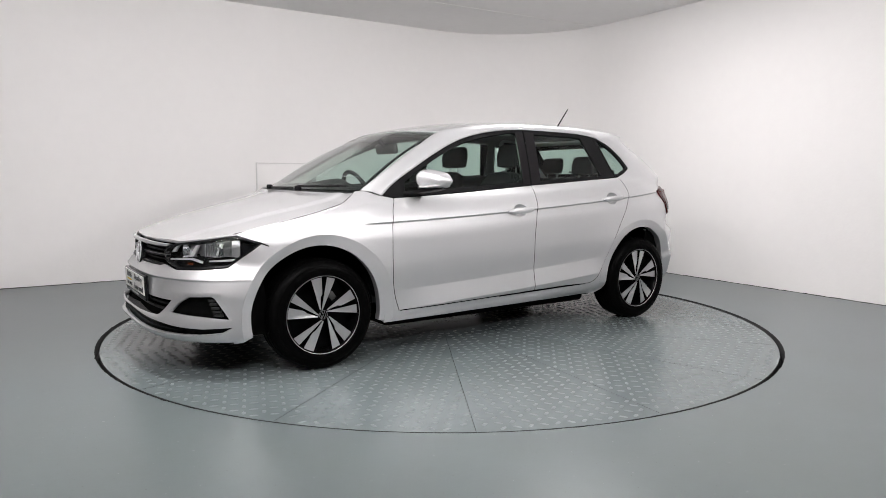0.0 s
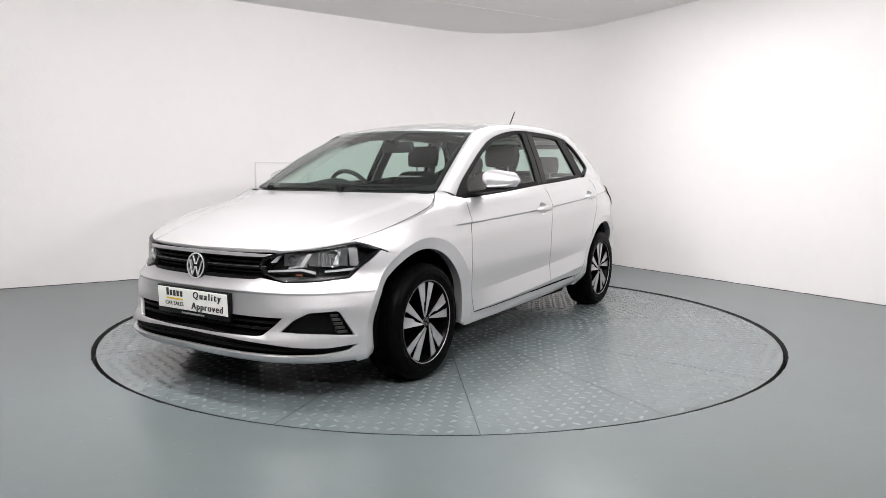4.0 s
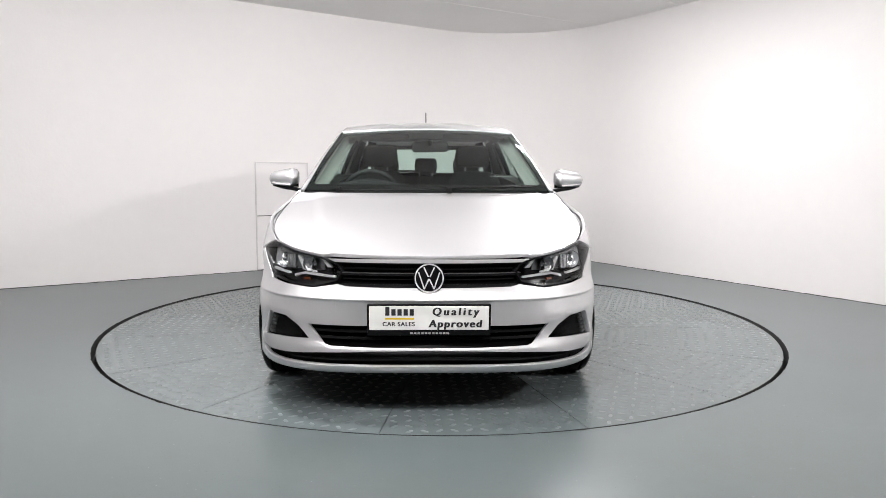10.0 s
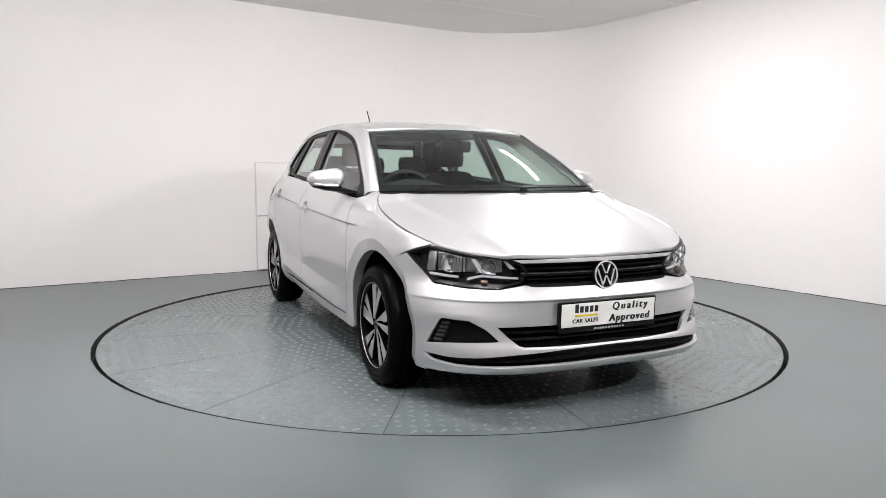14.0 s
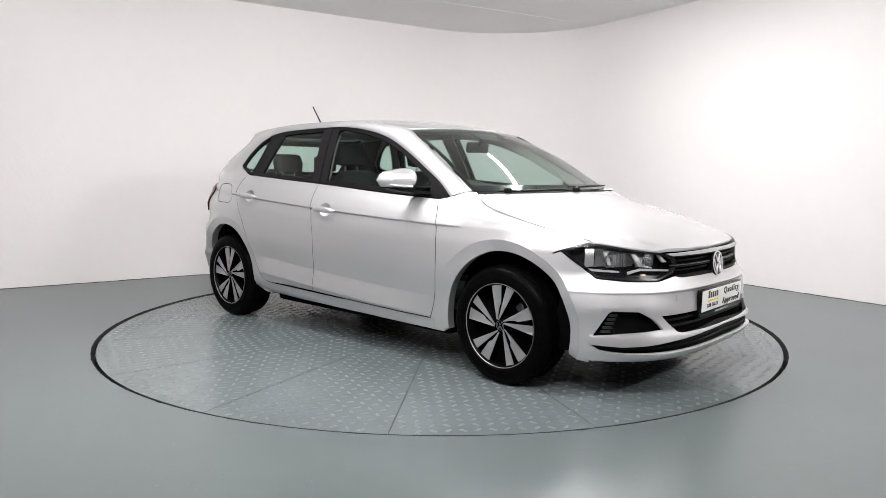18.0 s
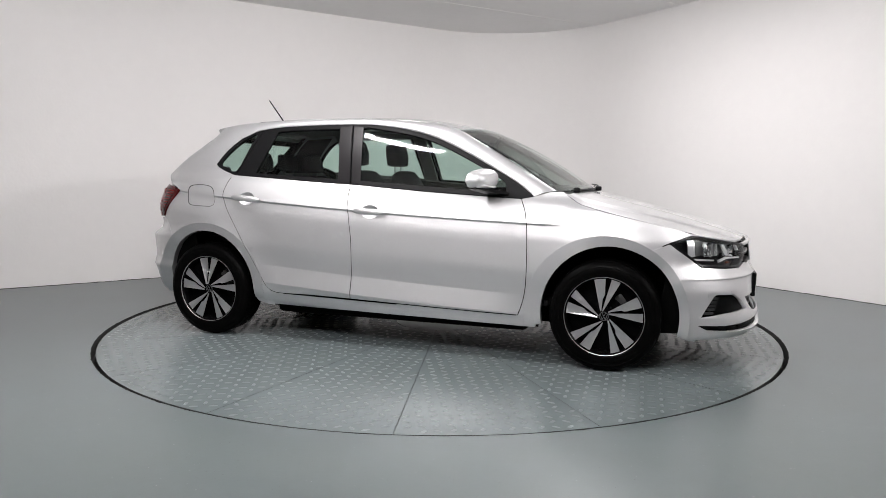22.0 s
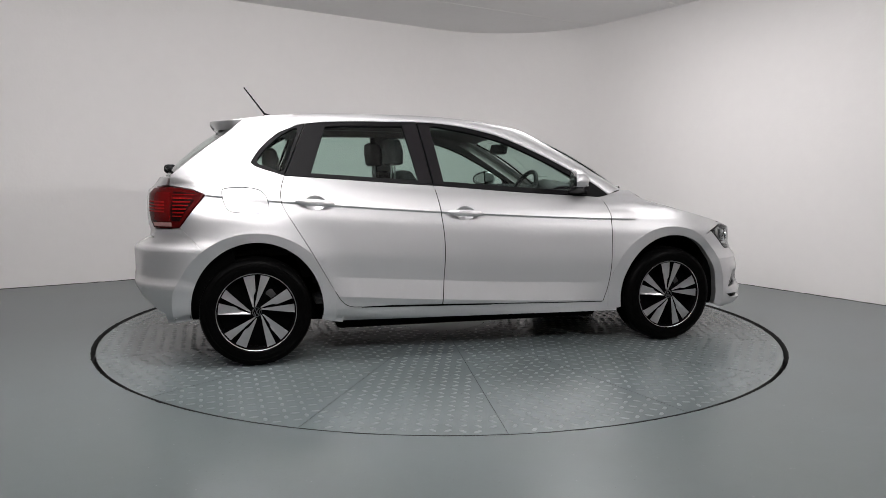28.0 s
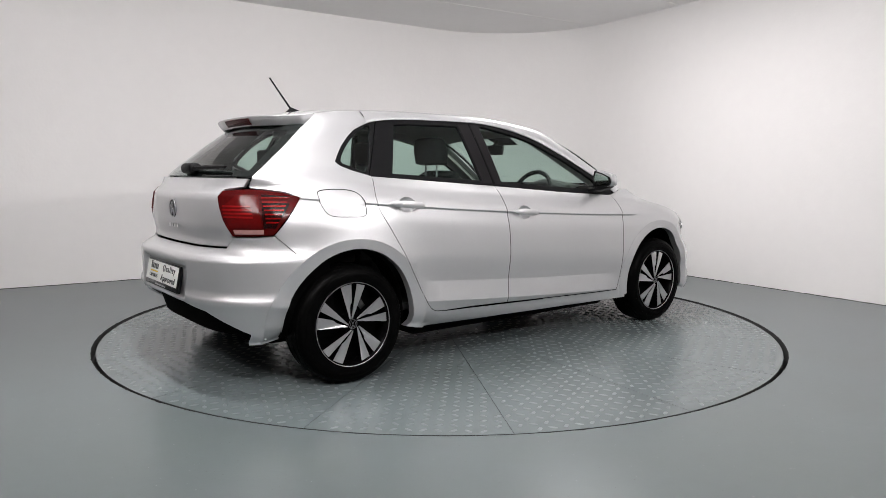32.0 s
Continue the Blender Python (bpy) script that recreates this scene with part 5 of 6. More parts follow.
def build_rear_end():
    top = stern_yz([(0.0, 0.690), (0.3, 0.692), (0.565, 0.698)]) + stern_xyz([(-1.81, 0.605, 0.752), (-1.735, 0.69, 0.755), (-1.662, 0.762, 0.763), (-1.545, 0.85, 0.642)])
    def side_angle(x, z):
        n = tail_n(z)
        y = flank_base(-1.55, z) * (1 - ((XC_R - x) / (XC_R - tail_x(z))) ** n) ** (1 / n)
        return (math.atan2(y, XC_R - x) * ARC, z)
    lip = [side_angle(x, z) for x, z in arc(HUB_R, LIP_R, 129, 189, 12)]
    low = [side_angle(-1.716, 0.236)] + stern_yz([(0.705, 0.262), (0.63, 0.328), (0.5, 0.392), (0.3, 0.412), (0.0, 0.418)])
    sh = Shell().panel(both_halves(top + lip + low), stern_at(0.0, 0.026), 0.04, gap=0.0012, depth=0.02, vcuts=(0.420, 0.432, 0.434, 0.484, 0.592, 0.612, 0.632, 0.645, 0.66, 0.69), ucuts=(-0.30, -0.27, 0.27, 0.30))
    band = arch_band(Shell(), HUB_R, 128, 189, outer=lambda x, z: stern_at()(*side_angle(x, z)))
    bumper = sh.joined(band).joined(band.mirrored()).put("rear_bumper", M_PAINT, car, "", OFFSET)
    Shell().panel(both_halves(stern_yz([(0.0, 0.440), (0.5, 0.415), (0.62, 0.360), (0.69, 0.30), (0.67, 0.285), (0.60, 0.335), (0.48, 0.376), (0.3, 0.392), (0.0, 0.398)])), stern_at(-0.03), 0.08, depth=0.05).put("lower_valance", M_TRIM, bumper, "black plastic lower valance")
    # tailgate
    gate = both_halves(stern_yz([(0.0, 1.036), (0.3, 1.036), (0.622, 1.033), (0.600, 0.990)]) + stern_xyz([(-1.786, 0.500, 0.979), (-1.815, 0.497, 0.945), (-1.826, 0.519, 0.898), (-1.825, 0.557, 0.83), (-1.806, 0.609, 0.757)]) + stern_yz([(0.57, 0.706), (0.3, 0.700), (0.0, 0.698)]))
    tailgate = Shell().panel(gate, stern_at(), 0.04, depth=0.02, vcuts=(0.962, 0.975)).put("tailgate", M_PAINT, car, "", OFFSET)
    # lamps
    line = stern_xyz(LAMP)
    lamps = both("tail_lamp", Shell().panel(line, stern_at(0.009), 0.04, gap=0.002, depth=0.03), M_DARKRED, "dark red tail lamp cluster")
    inner = stern_xyz([(-1.775, 0.535, 0.955), (-1.70, 0.62, 0.955), (-1.705, 0.64, 0.80), (-1.80, 0.60, 0.80), (-1.812, 0.545, 0.895)])
    both("brake_lens", Shell().panel(inner, stern_at(0.0135), 0.03, gap=0, depth=0.006), M_MIDRED, "deep red brake lens", lamps)
    for k in range(4):
        z = 0.905 - 0.017 * k
        both("light_bar", Shell().panel(stern_xyz([(-1.812 + 0.002 * k, 0.545 + 0.004 * k, z), (-1.735, 0.615, z), (-1.735, 0.615, z - 0.008), (-1.812 + 0.002 * k, 0.545 + 0.004 * k, z - 0.008)]), stern_at(0.0155), 0.03, gap=0, depth=0.004), M_RED, "", lamps)
    both("lamp_panel", Shell().panel(stern_xyz([(-1.688, 0.652, 0.958), (-1.56, 0.745, 0.947), (-1.605, 0.75, 0.88), (-1.655, 0.76, 0.80), (-1.70, 0.70, 0.80)]), stern_at(0.0108), 0.03, gap=0, depth=0.003), M_LAMPRED, "nearly black ribbed lamp panel", lamps)
    for k in range(7):
        z = 0.945 - 0.019 * k
        x1 = -1.575 - 0.011 * k
        both("lamp_rib", Shell().panel(stern_xyz([(-1.690, 0.652, z), (x1, 0.745, z), (x1 - 0.004, 0.745, z - 0.007), (-1.690, 0.652, z - 0.007)]), stern_at(0.0125), 0.03, gap=0, depth=0.006), M_RED, "red rib", lamps)
    both("reversing_lens", Shell().panel(stern_xyz([(-1.800, 0.620, 0.790), (-1.70, 0.725, 0.793), (-1.70, 0.728, 0.772), (-1.795, 0.628, 0.769)]), stern_at(0.013), 0.03, gap=0, depth=0.005), M_LENSCLEAR, "pale reversing lamp lens", lamps)
    # spoiler with the high brake lamp
    edge = [(-1.345, 0.0), (-1.339, 0.25), (-1.322, 0.525), (-1.39, 0.510), (-1.44, 0.455), (-1.487, 0.385), (-1.520, 0.25), (-1.535, 0.0)]
    whole = edge + [(x, -y) for x, y in edge[::-1] if y > 0]
    low = [(x + 0.032 * ramp(-x, 1.345, 1.42), y * 0.97) for x, y in whole]
    rim = spline([(-1.322, 0.525), (-1.39, 0.510), (-1.44, 0.455), (-1.487, 0.385), (-1.520, 0.25), (-1.535, 0.0)], 5)
    rim = rim + [(x, -y) for x, y in rim[-2::-1]]
    def face(s, t):
        i = min(len(rim) - 2, int(s * (len(rim) - 1)))
        f = s * (len(rim) - 1) - i
        x, y = (rim[i][k] + (rim[i + 1][k] - rim[i][k]) * f for k in (0, 1))
        bulge = 0.005 * math.sin(math.pi * t)
        return (x + 0.032 * t * ramp(-x, 1.345, 1.42) - bulge, y * (1 - 0.03 * t), roof_z(x, y) + 0.006 * ramp(-x, 1.40, 1.52) - 0.003 - 0.046 * t)
    sp = Shell().panel(whole, lambda x, y: Vector((x, y, roof_z(x, y) + 0.006 * max(0.0, min(1.0, (-1.40 - x) / 0.12)))), 0.045, gap=0.002, depth=0.008, out=(0, 0, 1)).sheet(face, 40, 5, out=(-1, 0, 0)).panel(low, lambda x, y: Vector((x, y, roof_z(x - 0.03, y) - 0.046)), 0.05, gap=0.001, depth=0, out=(0, 0, -1))
    spoiler = sp.put("roof_spoiler", M_PAINT, car, "silver roof spoiler over the rear window", OFFSET)
    def high_lamp(s, t):
        y = (s - 0.5) * 0.34
        return (-1.5335 + 0.022 * t + 0.24 * y * y - 0.004 * math.sin(math.pi * t), y, roof_z(-1.53, y) - 0.004 - 0.034 * t)
    Shell().sheet(high_lamp, 10, 2, out=(-1, 0, 0)).put("high_brake_lamp", M_DARKRED, spoiler, "dark red high brake lamp")
    bm = bmesh.new()
    tube(bm, [(-1.790, 0.06, 1.076), (-1.786, -0.06, 1.082), (-1.775, -0.22, 1.086), (-1.752, -0.40, 1.088)], 0.017, 8, 0.008)
    box(bm, -1.778, 0.02, 1.082, 0.07, 0.16, 0.055, 0.022, 3)
    single("rear_wiper", bm, M_TRIM, None, "black rear wiper")
    Shell().panel([(-0.98, 0.26), (0.98, 0.26), (0.93, 0.75), (0.80, 0.95), (-0.80, 0.95), (-0.93, 0.75)], stern_at(-0.075), 0.1, depth=0).put("rear_crash_beam", M_UNDER, car, "black structure behind the rear panels", OFFSET)
    # aerial
    bm = bmesh.new()
    tube(bm, [(-1.195, 0, 1.436), (-1.322, 0, 1.602)], 0.0058, 6, 0.0042)
    a = [bm.verts.new(p) for p in ((-1.115, 0, 1.421), (-1.15, 0.018, 1.419), (-1.20, 0.024, 1.415), (-1.225, 0.012, 1.412), (-1.225, -0.012, 1.412), (-1.20, -0.024, 1.415), (-1.15, -0.018, 1.419))]
    b = bm.verts.new((-1.192, 0, 1.444))
    for k in range(7):
        bm.faces.new((a[k], a[(k + 1) % 7], b))
    single("roof_aerial", bm, M_TRIM, None, "short black rod aerial")
    return bumper, tailgate


REAR_BUMPER, TAILGATE = build_rear_end()


# ---- wheels ----
BLADES = {}


def blade_mesh(kind, sgn, mat):
    """One blade along x, thin at the hub and spreading to the rim: its black body, or the machined face on it."""
    if (kind, sgn) in BLADES:
        return BLADES[kind, sgn]
    # the pair leans: one blade steps out at half its length, the other widens evenly
    if sgn > 0:
        pts = [(0.028, -0.0215), (0.192, -0.0700), (0.199, -0.0420), (0.2045, -0.0105), (0.124, -0.0060), (0.110, -0.0070), (0.096, -0.0145), (0.056, -0.0165), (0.028, -0.0160)]
    else:
        pts = [(0.028, -0.0115), (0.203, 0.0225), (0.198, 0.0460), (0.192, 0.0700), (0.100, 0.0270), (0.028, -0.0060)]
    o1, o0 = (0.0, -0.003) if kind == "spoke_face" else (-0.0032, -0.045)
    bm = bmesh.new()
    def place(p, o):
        bend = -0.012 * min(1.0, max(0.0, (p[0] - 0.03) / 0.05)) * (1 - p[0] / 0.26) - (0.003 if p[0] > 0.15 else 0)
        return bm.verts.new((p[0], 0.012 + bend + o, p[1]))
    t, b = [place(p, o1) for p in pts], [place(p, o0) for p in pts]
    bm.faces.new(t)
    for i in range(len(t)):
        bm.faces.new((t[i], t[(i + 1) % len(t)], b[(i + 1) % len(t)], b[i]))
    bmesh.ops.recalc_face_normals(bm, faces=bm.faces)
    me = bpy.data.meshes.new(kind)
    bm.to_mesh(me)
    bm.free()
    me.materials.append(mat)
    BLADES[kind, sgn] = me
    return me


def build_wheel(side, hub, y):
    """Tyre, black rim with ten machined blades in five pairs, hub cap, bolts, brake disc."""
    at = OFFSET @ pose(hub, side * y, HUB_Z, 0, 0, 0 if side > 0 else 180)
    bm = bmesh.new()
    lathe(bm, [(0.2135, 0.0185), (0.206, 0.012), (0.202, 0.0), (0.196, -0.02), (0.190, -0.10), (0.205, -0.175), (0.212, -0.18)], seg=64)
    wheel = part("wheel", bm, M_WHEELBLACK, car, "black alloy wheel with machined silver blades", at)
    bm = bmesh.new()
    lathe(bm, [(0.2150, 0.012), (0.2150, 0.018), (0.2138, 0.0205), (0.2120, 0.0195), (0.2112, 0.015)], seg=64)
    part("rim_edge", bm, M_MACHINED, wheel, "thin bright rim edge")
    bm = bmesh.new()
    R = 0.302
    lathe(bm, [(0.205, -0.17), (0.214, -0.175), (0.245, -0.185), (0.275, -0.182), (0.296, -0.165), (R, -0.14), (R, -0.135), (R - 0.006, -0.134), (R - 0.006, -0.128), (R, -0.127), (R, -0.083), (R - 0.006, -0.082), (R - 0.006, -0.076), (R, -0.075), (R, -0.031), (R - 0.006, -0.030), (R - 0.006, -0.024), (R, -0.023),
               (R, -0.018), (0.297, 0.002), (0.288, 0.013), (0.276, 0.021), (0.268, 0.0235), (0.266, 0.022), (0.255, 0.0255), (0.240, 0.026), (0.228, 0.023), (0.222, 0.0235), (0.217, 0.019), (0.213, 0.012)], seg=72)
    part("tyre", bm, M_RUBBER, wheel, "black low-profile tyre")
    bm = bmesh.new()
    lathe(bm, [(0.2, -0.055), (0.12, -0.06), (0.06, -0.045), (0.045, -0.012), (0.040, -0.010), (0.001, -0.010)], seg=40)
    part("wheel_centre", bm, M_WHEELBLACK, wheel, "gloss black wheel centre")
    bm = bmesh.new()
    lathe(bm, [(0.130, -0.075), (0.130, -0.09), (0.07, -0.09)], seg=48)
    part("brake_disc", bm, M_DULL, wheel, "dull steel brake disc")
    bm = bmesh.new()
    box(bm, -0.085, -0.085, 0.06, 0.07, 0.06, 0.11, 0.012, turn=Matrix.Rotation(radians(35), 4, "Y"))
    part("brake_caliper", bm, M_DULL, wheel, "dull grey brake caliper")
    for k in range(5):
        for sgn in (1, -1):
            for kind, mat in (("spoke", M_WHEELBLACK), ("spoke_face", M_MACHINED)):
                ob = new(kind, blade_mesh(kind, sgn, mat))
                ob.parent = wheel
                ob.matrix_local = Matrix.Rotation(-radians((94 if side < 0 and hub > 0 else 91) + 72 * k), 4, "Y")
    for k in range(5):
        a = radians(90 + 36 + 72 * k)
        bm = bmesh.new()
        lathe(bm, [(0.001, -0.004), (0.009, -0.004), (0.011, -0.008), (0.011, -0.035)], seg=10, m=Matrix.Translation((0.056 * math.cos(a), -0.004, 0.056 * math.sin(a))))
        part("wheel_bolt", bm, M_WHEELBLACK, wheel)
    bm = bmesh.new()
    lathe(bm, [(0.001, 0.006), (0.026, 0.006), (0.0285, 0.004), (0.030, -0.012)], seg=32)
    cap = part("hub_cap", bm, M_WHEELBLACK, wheel, "black hub cap with a round silver badge")
    bm = bmesh.new()
    badge(bm, 0.025, Matrix.Translation((0, 0.0064, 0)) @ Matrix.Rotation(radians(90), 4, "X") @ Matrix.Rotation(math.pi, 4, "Y"), 0.0009)
    part("badge", bm, M_STEEL, wheel, "round silver badge")


def badge(bm, r, m, high, bars=True):
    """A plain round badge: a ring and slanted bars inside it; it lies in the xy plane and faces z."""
    seg = 40
    loops = []
    for q, z in ((r, 0), (r, high), (r * 0.905, high), (r * 0.905, 0)):
        loops.append([bm.verts.new(m @ Vector((q * math.cos(2 * math.pi * k / seg), q * math.sin(2 * math.pi * k / seg), z))) for k in range(seg)])
    for a, b in zip(loops, loops[1:]):
        for k in range(seg):
            bm.faces.new((a[k], a[(k + 1) % seg], b[(k + 1) % seg], b[k]))
    for x0, y0, x1, y1 in BADGE_BARS if bars else ():
        badge_bar(bm, r, m, high, x0, y0, x1, y1)


BADGE_BARS = ((-0.36, 0.74, -0.06, 0.10), (0.36, 0.74, 0.06, 0.10), (-0.72, 0.40, -0.33, -0.74), (-0.33, -0.74, -0.02, -0.06), (0.33, -0.74, 0.02, -0.06), (0.72, 0.40, 0.33, -0.74))


def badge_bar(bm, r, m, high, x0, y0, x1, y1):
    d = Vector((x1 - x0, y1 - y0)).normalized() * r
    n = Vector((-d.y, d.x)) * 0.046
    a, b = Vector((x0, y0)) * r, Vector((x1, y1)) * r
    prism(bm, [tuple(a - n), tuple(b - n), tuple(b + n), tuple(a + n)], m, high)


def build_wheels():
    for side in (1, -1):
        build_wheel(side, HUB_F, 0.822)
        build_wheel(side, HUB_R, 0.815)
        for hub in (HUB_F, HUB_R):
            sh = Shell()
            def liner(s, t):
                a = radians(-6 + 192 * s)
                x, z = opening(hub, a)
                return (hub + (x - hub) * 1.02, side * (0.50 + 0.235 * t), HUB_Z + (z - HUB_Z) * 1.02)
            sh.sheet(liner, 24, 2, out=(0, 0, -1))
            def inner(s, t):
                a = radians(-6 + 192 * s)
                x, z = opening(hub, a)
                return (hub + (x - hub) * 1.02 * (1 - t), side * 0.50, HUB_Z + (z - HUB_Z) * 1.02 * (1 - t))
            sh.sheet(inner, 24, 1, out=(0, side, 0))
            sh.put("wheel_arch_liner", M_UNDER, car, "black wheel arch liner", OFFSET)
    bm = bmesh.new()
    box(bm, 0.0, 0, 0.213, 1.66, 1.42, 0.11, 0.03)
    box(bm, 0.12, 0, 0.23, 3.40, 0.96, 0.12, 0.03)
    box(bm, 1.78, 0, 0.225, 0.26, 1.30, 0.07, 0.02)
    box(bm, -1.58, -0.28, 0.27, 0.28, 0.55, 0.11, 0.04)
    box(bm, 0.98, 0.0, 0.57, 0.05, 1.2, 0.70, 0.01)
    single("underbody", bm, M_UNDER, None, "black underbody and silencer")


build_wheels()


# ---- mirrors, badges, number plates ----
def build_mirrors():
    def cap(bm, side):
        rows = []
        n, seg = 12, 18
        for i in range(n + 1):
            s = i / n
            y = 0.800 + 0.190 * s
            w = math.sqrt(max(0.0, 1 - (2 * s - 1) ** 6)) if 0 < i < n else 0.55 * (1 if i == 0 else 0.35)
            h = (0.126 - 0.042 * s) * w
            d = (0.100 - 0.034 * s) * w
            cx, cz = 0.600 - 0.045 * s, 1.024 + 0.012 * (1 - s)
            ring = []
            for k in range(seg):
                a = 2 * math.pi * k / seg
                c, sn = math.cos(a), math.sin(a)
                x = cx + (d * abs(c) ** 0.8 if c > 0 else -0.018 * abs(c) ** 0.5) * 1.0
                ring.append(bm.verts.new((x, side * y, cz + 0.5 * h * math.copysign(abs(sn) ** 0.8, sn))))
            rows.append(ring)
        for a, b in zip(rows, rows[1:]):
            for k in range(seg):
                bm.faces.new((a[k], a[(k + 1) % seg], b[(k + 1) % seg], b[k]))
        bm.faces.new(rows[0])
        bm.faces.new(rows[-1])
    caps = both_bm("wing_mirror", cap, M_PAINT, "silver wing mirror on a black foot")
    def foot(bm, side):
        rows = []
        for x, y, z, w, h in ((0.66, 0.752, 0.952, 0.13, 0.020), (0.64, 0.79, 0.956, 0.10, 0.024), (0.615, 0.84, 0.966, 0.085, 0.026), (0.595, 0.90, 0.972, 0.07, 0.022), (0.57, 0.965, 0.985, 0.04, 0.012)):
            rows.append([bm.verts.new((x + dx * w * 0.5, side * y, z + dz * h * 0.5)) for dx, dz in ((-1, -0.6), (0, -1), (1, -0.6), (1, 0.8), (0, 1), (-1, 0.8))])
        for a, b in zip(rows, rows[1:]):
            for k in range(6):
                bm.faces.new((a[k], a[(k + 1) % 6], b[(k + 1) % 6], b[k]))
        bm.faces.new(rows[0])
        bm.faces.new(rows[-1])
    both_bm("mirror_foot", foot, M_TRIM, "black plastic mirror foot", caps, 50)
    def glass_face(bm, side):
        vs = [bm.verts.new((0.5795 - 0.045 * (y - 0.805) / 0.172, side * y, z)) for y, z in ((0.822, 0.985), (0.955, 0.996), (0.966, 1.02), (0.952, 1.045), (0.83, 1.068), (0.816, 1.05))]
        bm.faces.new(vs)
        bmesh.ops.solidify(bm, geom=bm.faces[:], thickness=0.003)
    def housing(bm, side):
        pts = [(0.806, 0.975), (0.900, 0.980), (0.972, 0.992), (0.984, 1.016), (0.972, 1.044), (0.900, 1.068), (0.815, 1.086), (0.803, 1.05)]
        rings = [[bm.verts.new((off - 0.045 * (y - 0.805) / 0.172, side * y, z)) for y, z in pts] for off in (0.612, 0.5785)]
        inner = [bm.verts.new((0.5785 - 0.045 * (0.9 + (y - 0.9) * 0.88 - 0.805) / 0.172, side * (0.9 + (y - 0.9) * 0.88), 1.026 + (z - 1.026) * 0.84)) for y, z in pts]
        deep = [bm.verts.new((v.co.x + 0.006, v.co.y, v.co.z)) for v in inner]
        for a, b in ((rings[0], rings[1]), (rings[1], inner), (inner, deep)):
            for k in range(8):
                bm.faces.new((a[k], a[(k + 1) % 8], b[(k + 1) % 8], b[k]))
        bm.faces.new(rings[0])
        bm.faces.new(deep)
    both_bm("mirror_housing", housing, M_TRIM, "black mirror housing", caps)
    both_bm("mirror_glass", glass_face, M_MIRROR, "mirror glass", caps)
    def indicator(bm, side):
        tube(bm, [(0.668, side * 0.84, 0.990), (0.655, side * 0.90, 0.992), (0.625, side * 0.955, 0.998), (0.58, side * 0.975, 1.004)], 0.006, 6)
    both_bm("indicator_strip", indicator, M_CLEARLENS, "thin clear indicator strip", caps)
    def corner(bm, side):
        pts = [(0.862, 0.940), (0.712, 0.945), (0.712, 1.02), (0.76, 1.006)]
        t = [bm.verts.new((x, side * (glass_y(x, z) + 0.008), z)) for x, z in pts]
        b = [bm.verts.new((x, side * (glass_y(x, z) - 0.01), z)) for x, z in pts]
        bm.faces.new(t)
        for k in range(4):
            bm.faces.new((t[k], t[(k + 1) % 4], b[(k + 1) % 4], b[k]))
    both_bm("corner_trim", corner, M_TRIM, "black mirror corner trim", DOORS["front_door"])


build_mirrors()


def build_badges():
    m = OFFSET @ Matrix.Translation((2.036, 0, 0.613)) @ Matrix(((0, 0, 1, 0), (1, 0, 0, 0), (0, 1, 0, 0), (0, 0, 0, 1))) @ Matrix.Rotation(radians(-6), 4, "X")
    bm = bmesh.new()
    lathe(bm, [(0.001, 0.0), (0.055, 0.0), (0.067, -0.004), (0.069, -0.03)], seg=48, m=Matrix.Rotation(radians(90), 4, "X"))
    disc_ob = part("front_badge", bm, M_GLOSSBLACK, car, "round black and chrome front badge", m)
    bm = bmesh.new()
    badge(bm, 0.063, Matrix.Translation((0, 0, 0.0005)), 0.004, False)
    part("badge_ring", bm, M_BADGE, disc_ob, "chrome ring and bars")
    for bar in BADGE_BARS:
        bm = bmesh.new()
        badge_bar(bm, 0.063, Matrix.Translation((0, 0, 0.0005)), 0.004, *bar)
        part("badge_bar", bm, M_BADGE, disc_ob)
    m = OFFSET @ Matrix.Translation((-1.888, 0, 0.872)) @ Matrix(((0, 0, -1, 0), (-1, 0, 0, 0), (0, 1, 0, 0), (0, 0, 0, 1)))
    bm = bmesh.new()
    lathe(bm, [(0.001, 0.0), (0.046, 0.0), (0.05, -0.004), (0.05, -0.02)], seg=40, m=Matrix.Rotation(radians(90), 4, "X"))
    back = part("rear_badge", bm, M_GLOSSBLACK, car, "round black and chrome rear badge", m)
    bm = bmesh.new()
    badge(bm, 0.048, Matrix.Translation((0, 0, 0.0005)), 0.004, False)
    part("badge_ring", bm, M_STEEL, back, "chrome ring and bars")
    for bar in BADGE_BARS:
        bm = bmesh.new()
        badge_bar(bm, 0.048, Matrix.Translation((0, 0, 0.0005)), 0.004, *bar)
        part("badge_bar", bm, M_STEEL, back)
    for k in range(4):
        bm = bmesh.new()
        box(bm, 0, 0, 0, 0.024, 0.020, 0.003, 0.001, 1)
        part("name_bar", bm, M_CHROME, back, "plain chrome bar of the model name", Matrix.Translation((-0.06 + 0.04 * k, -0.092, -0.001)))


build_badges()


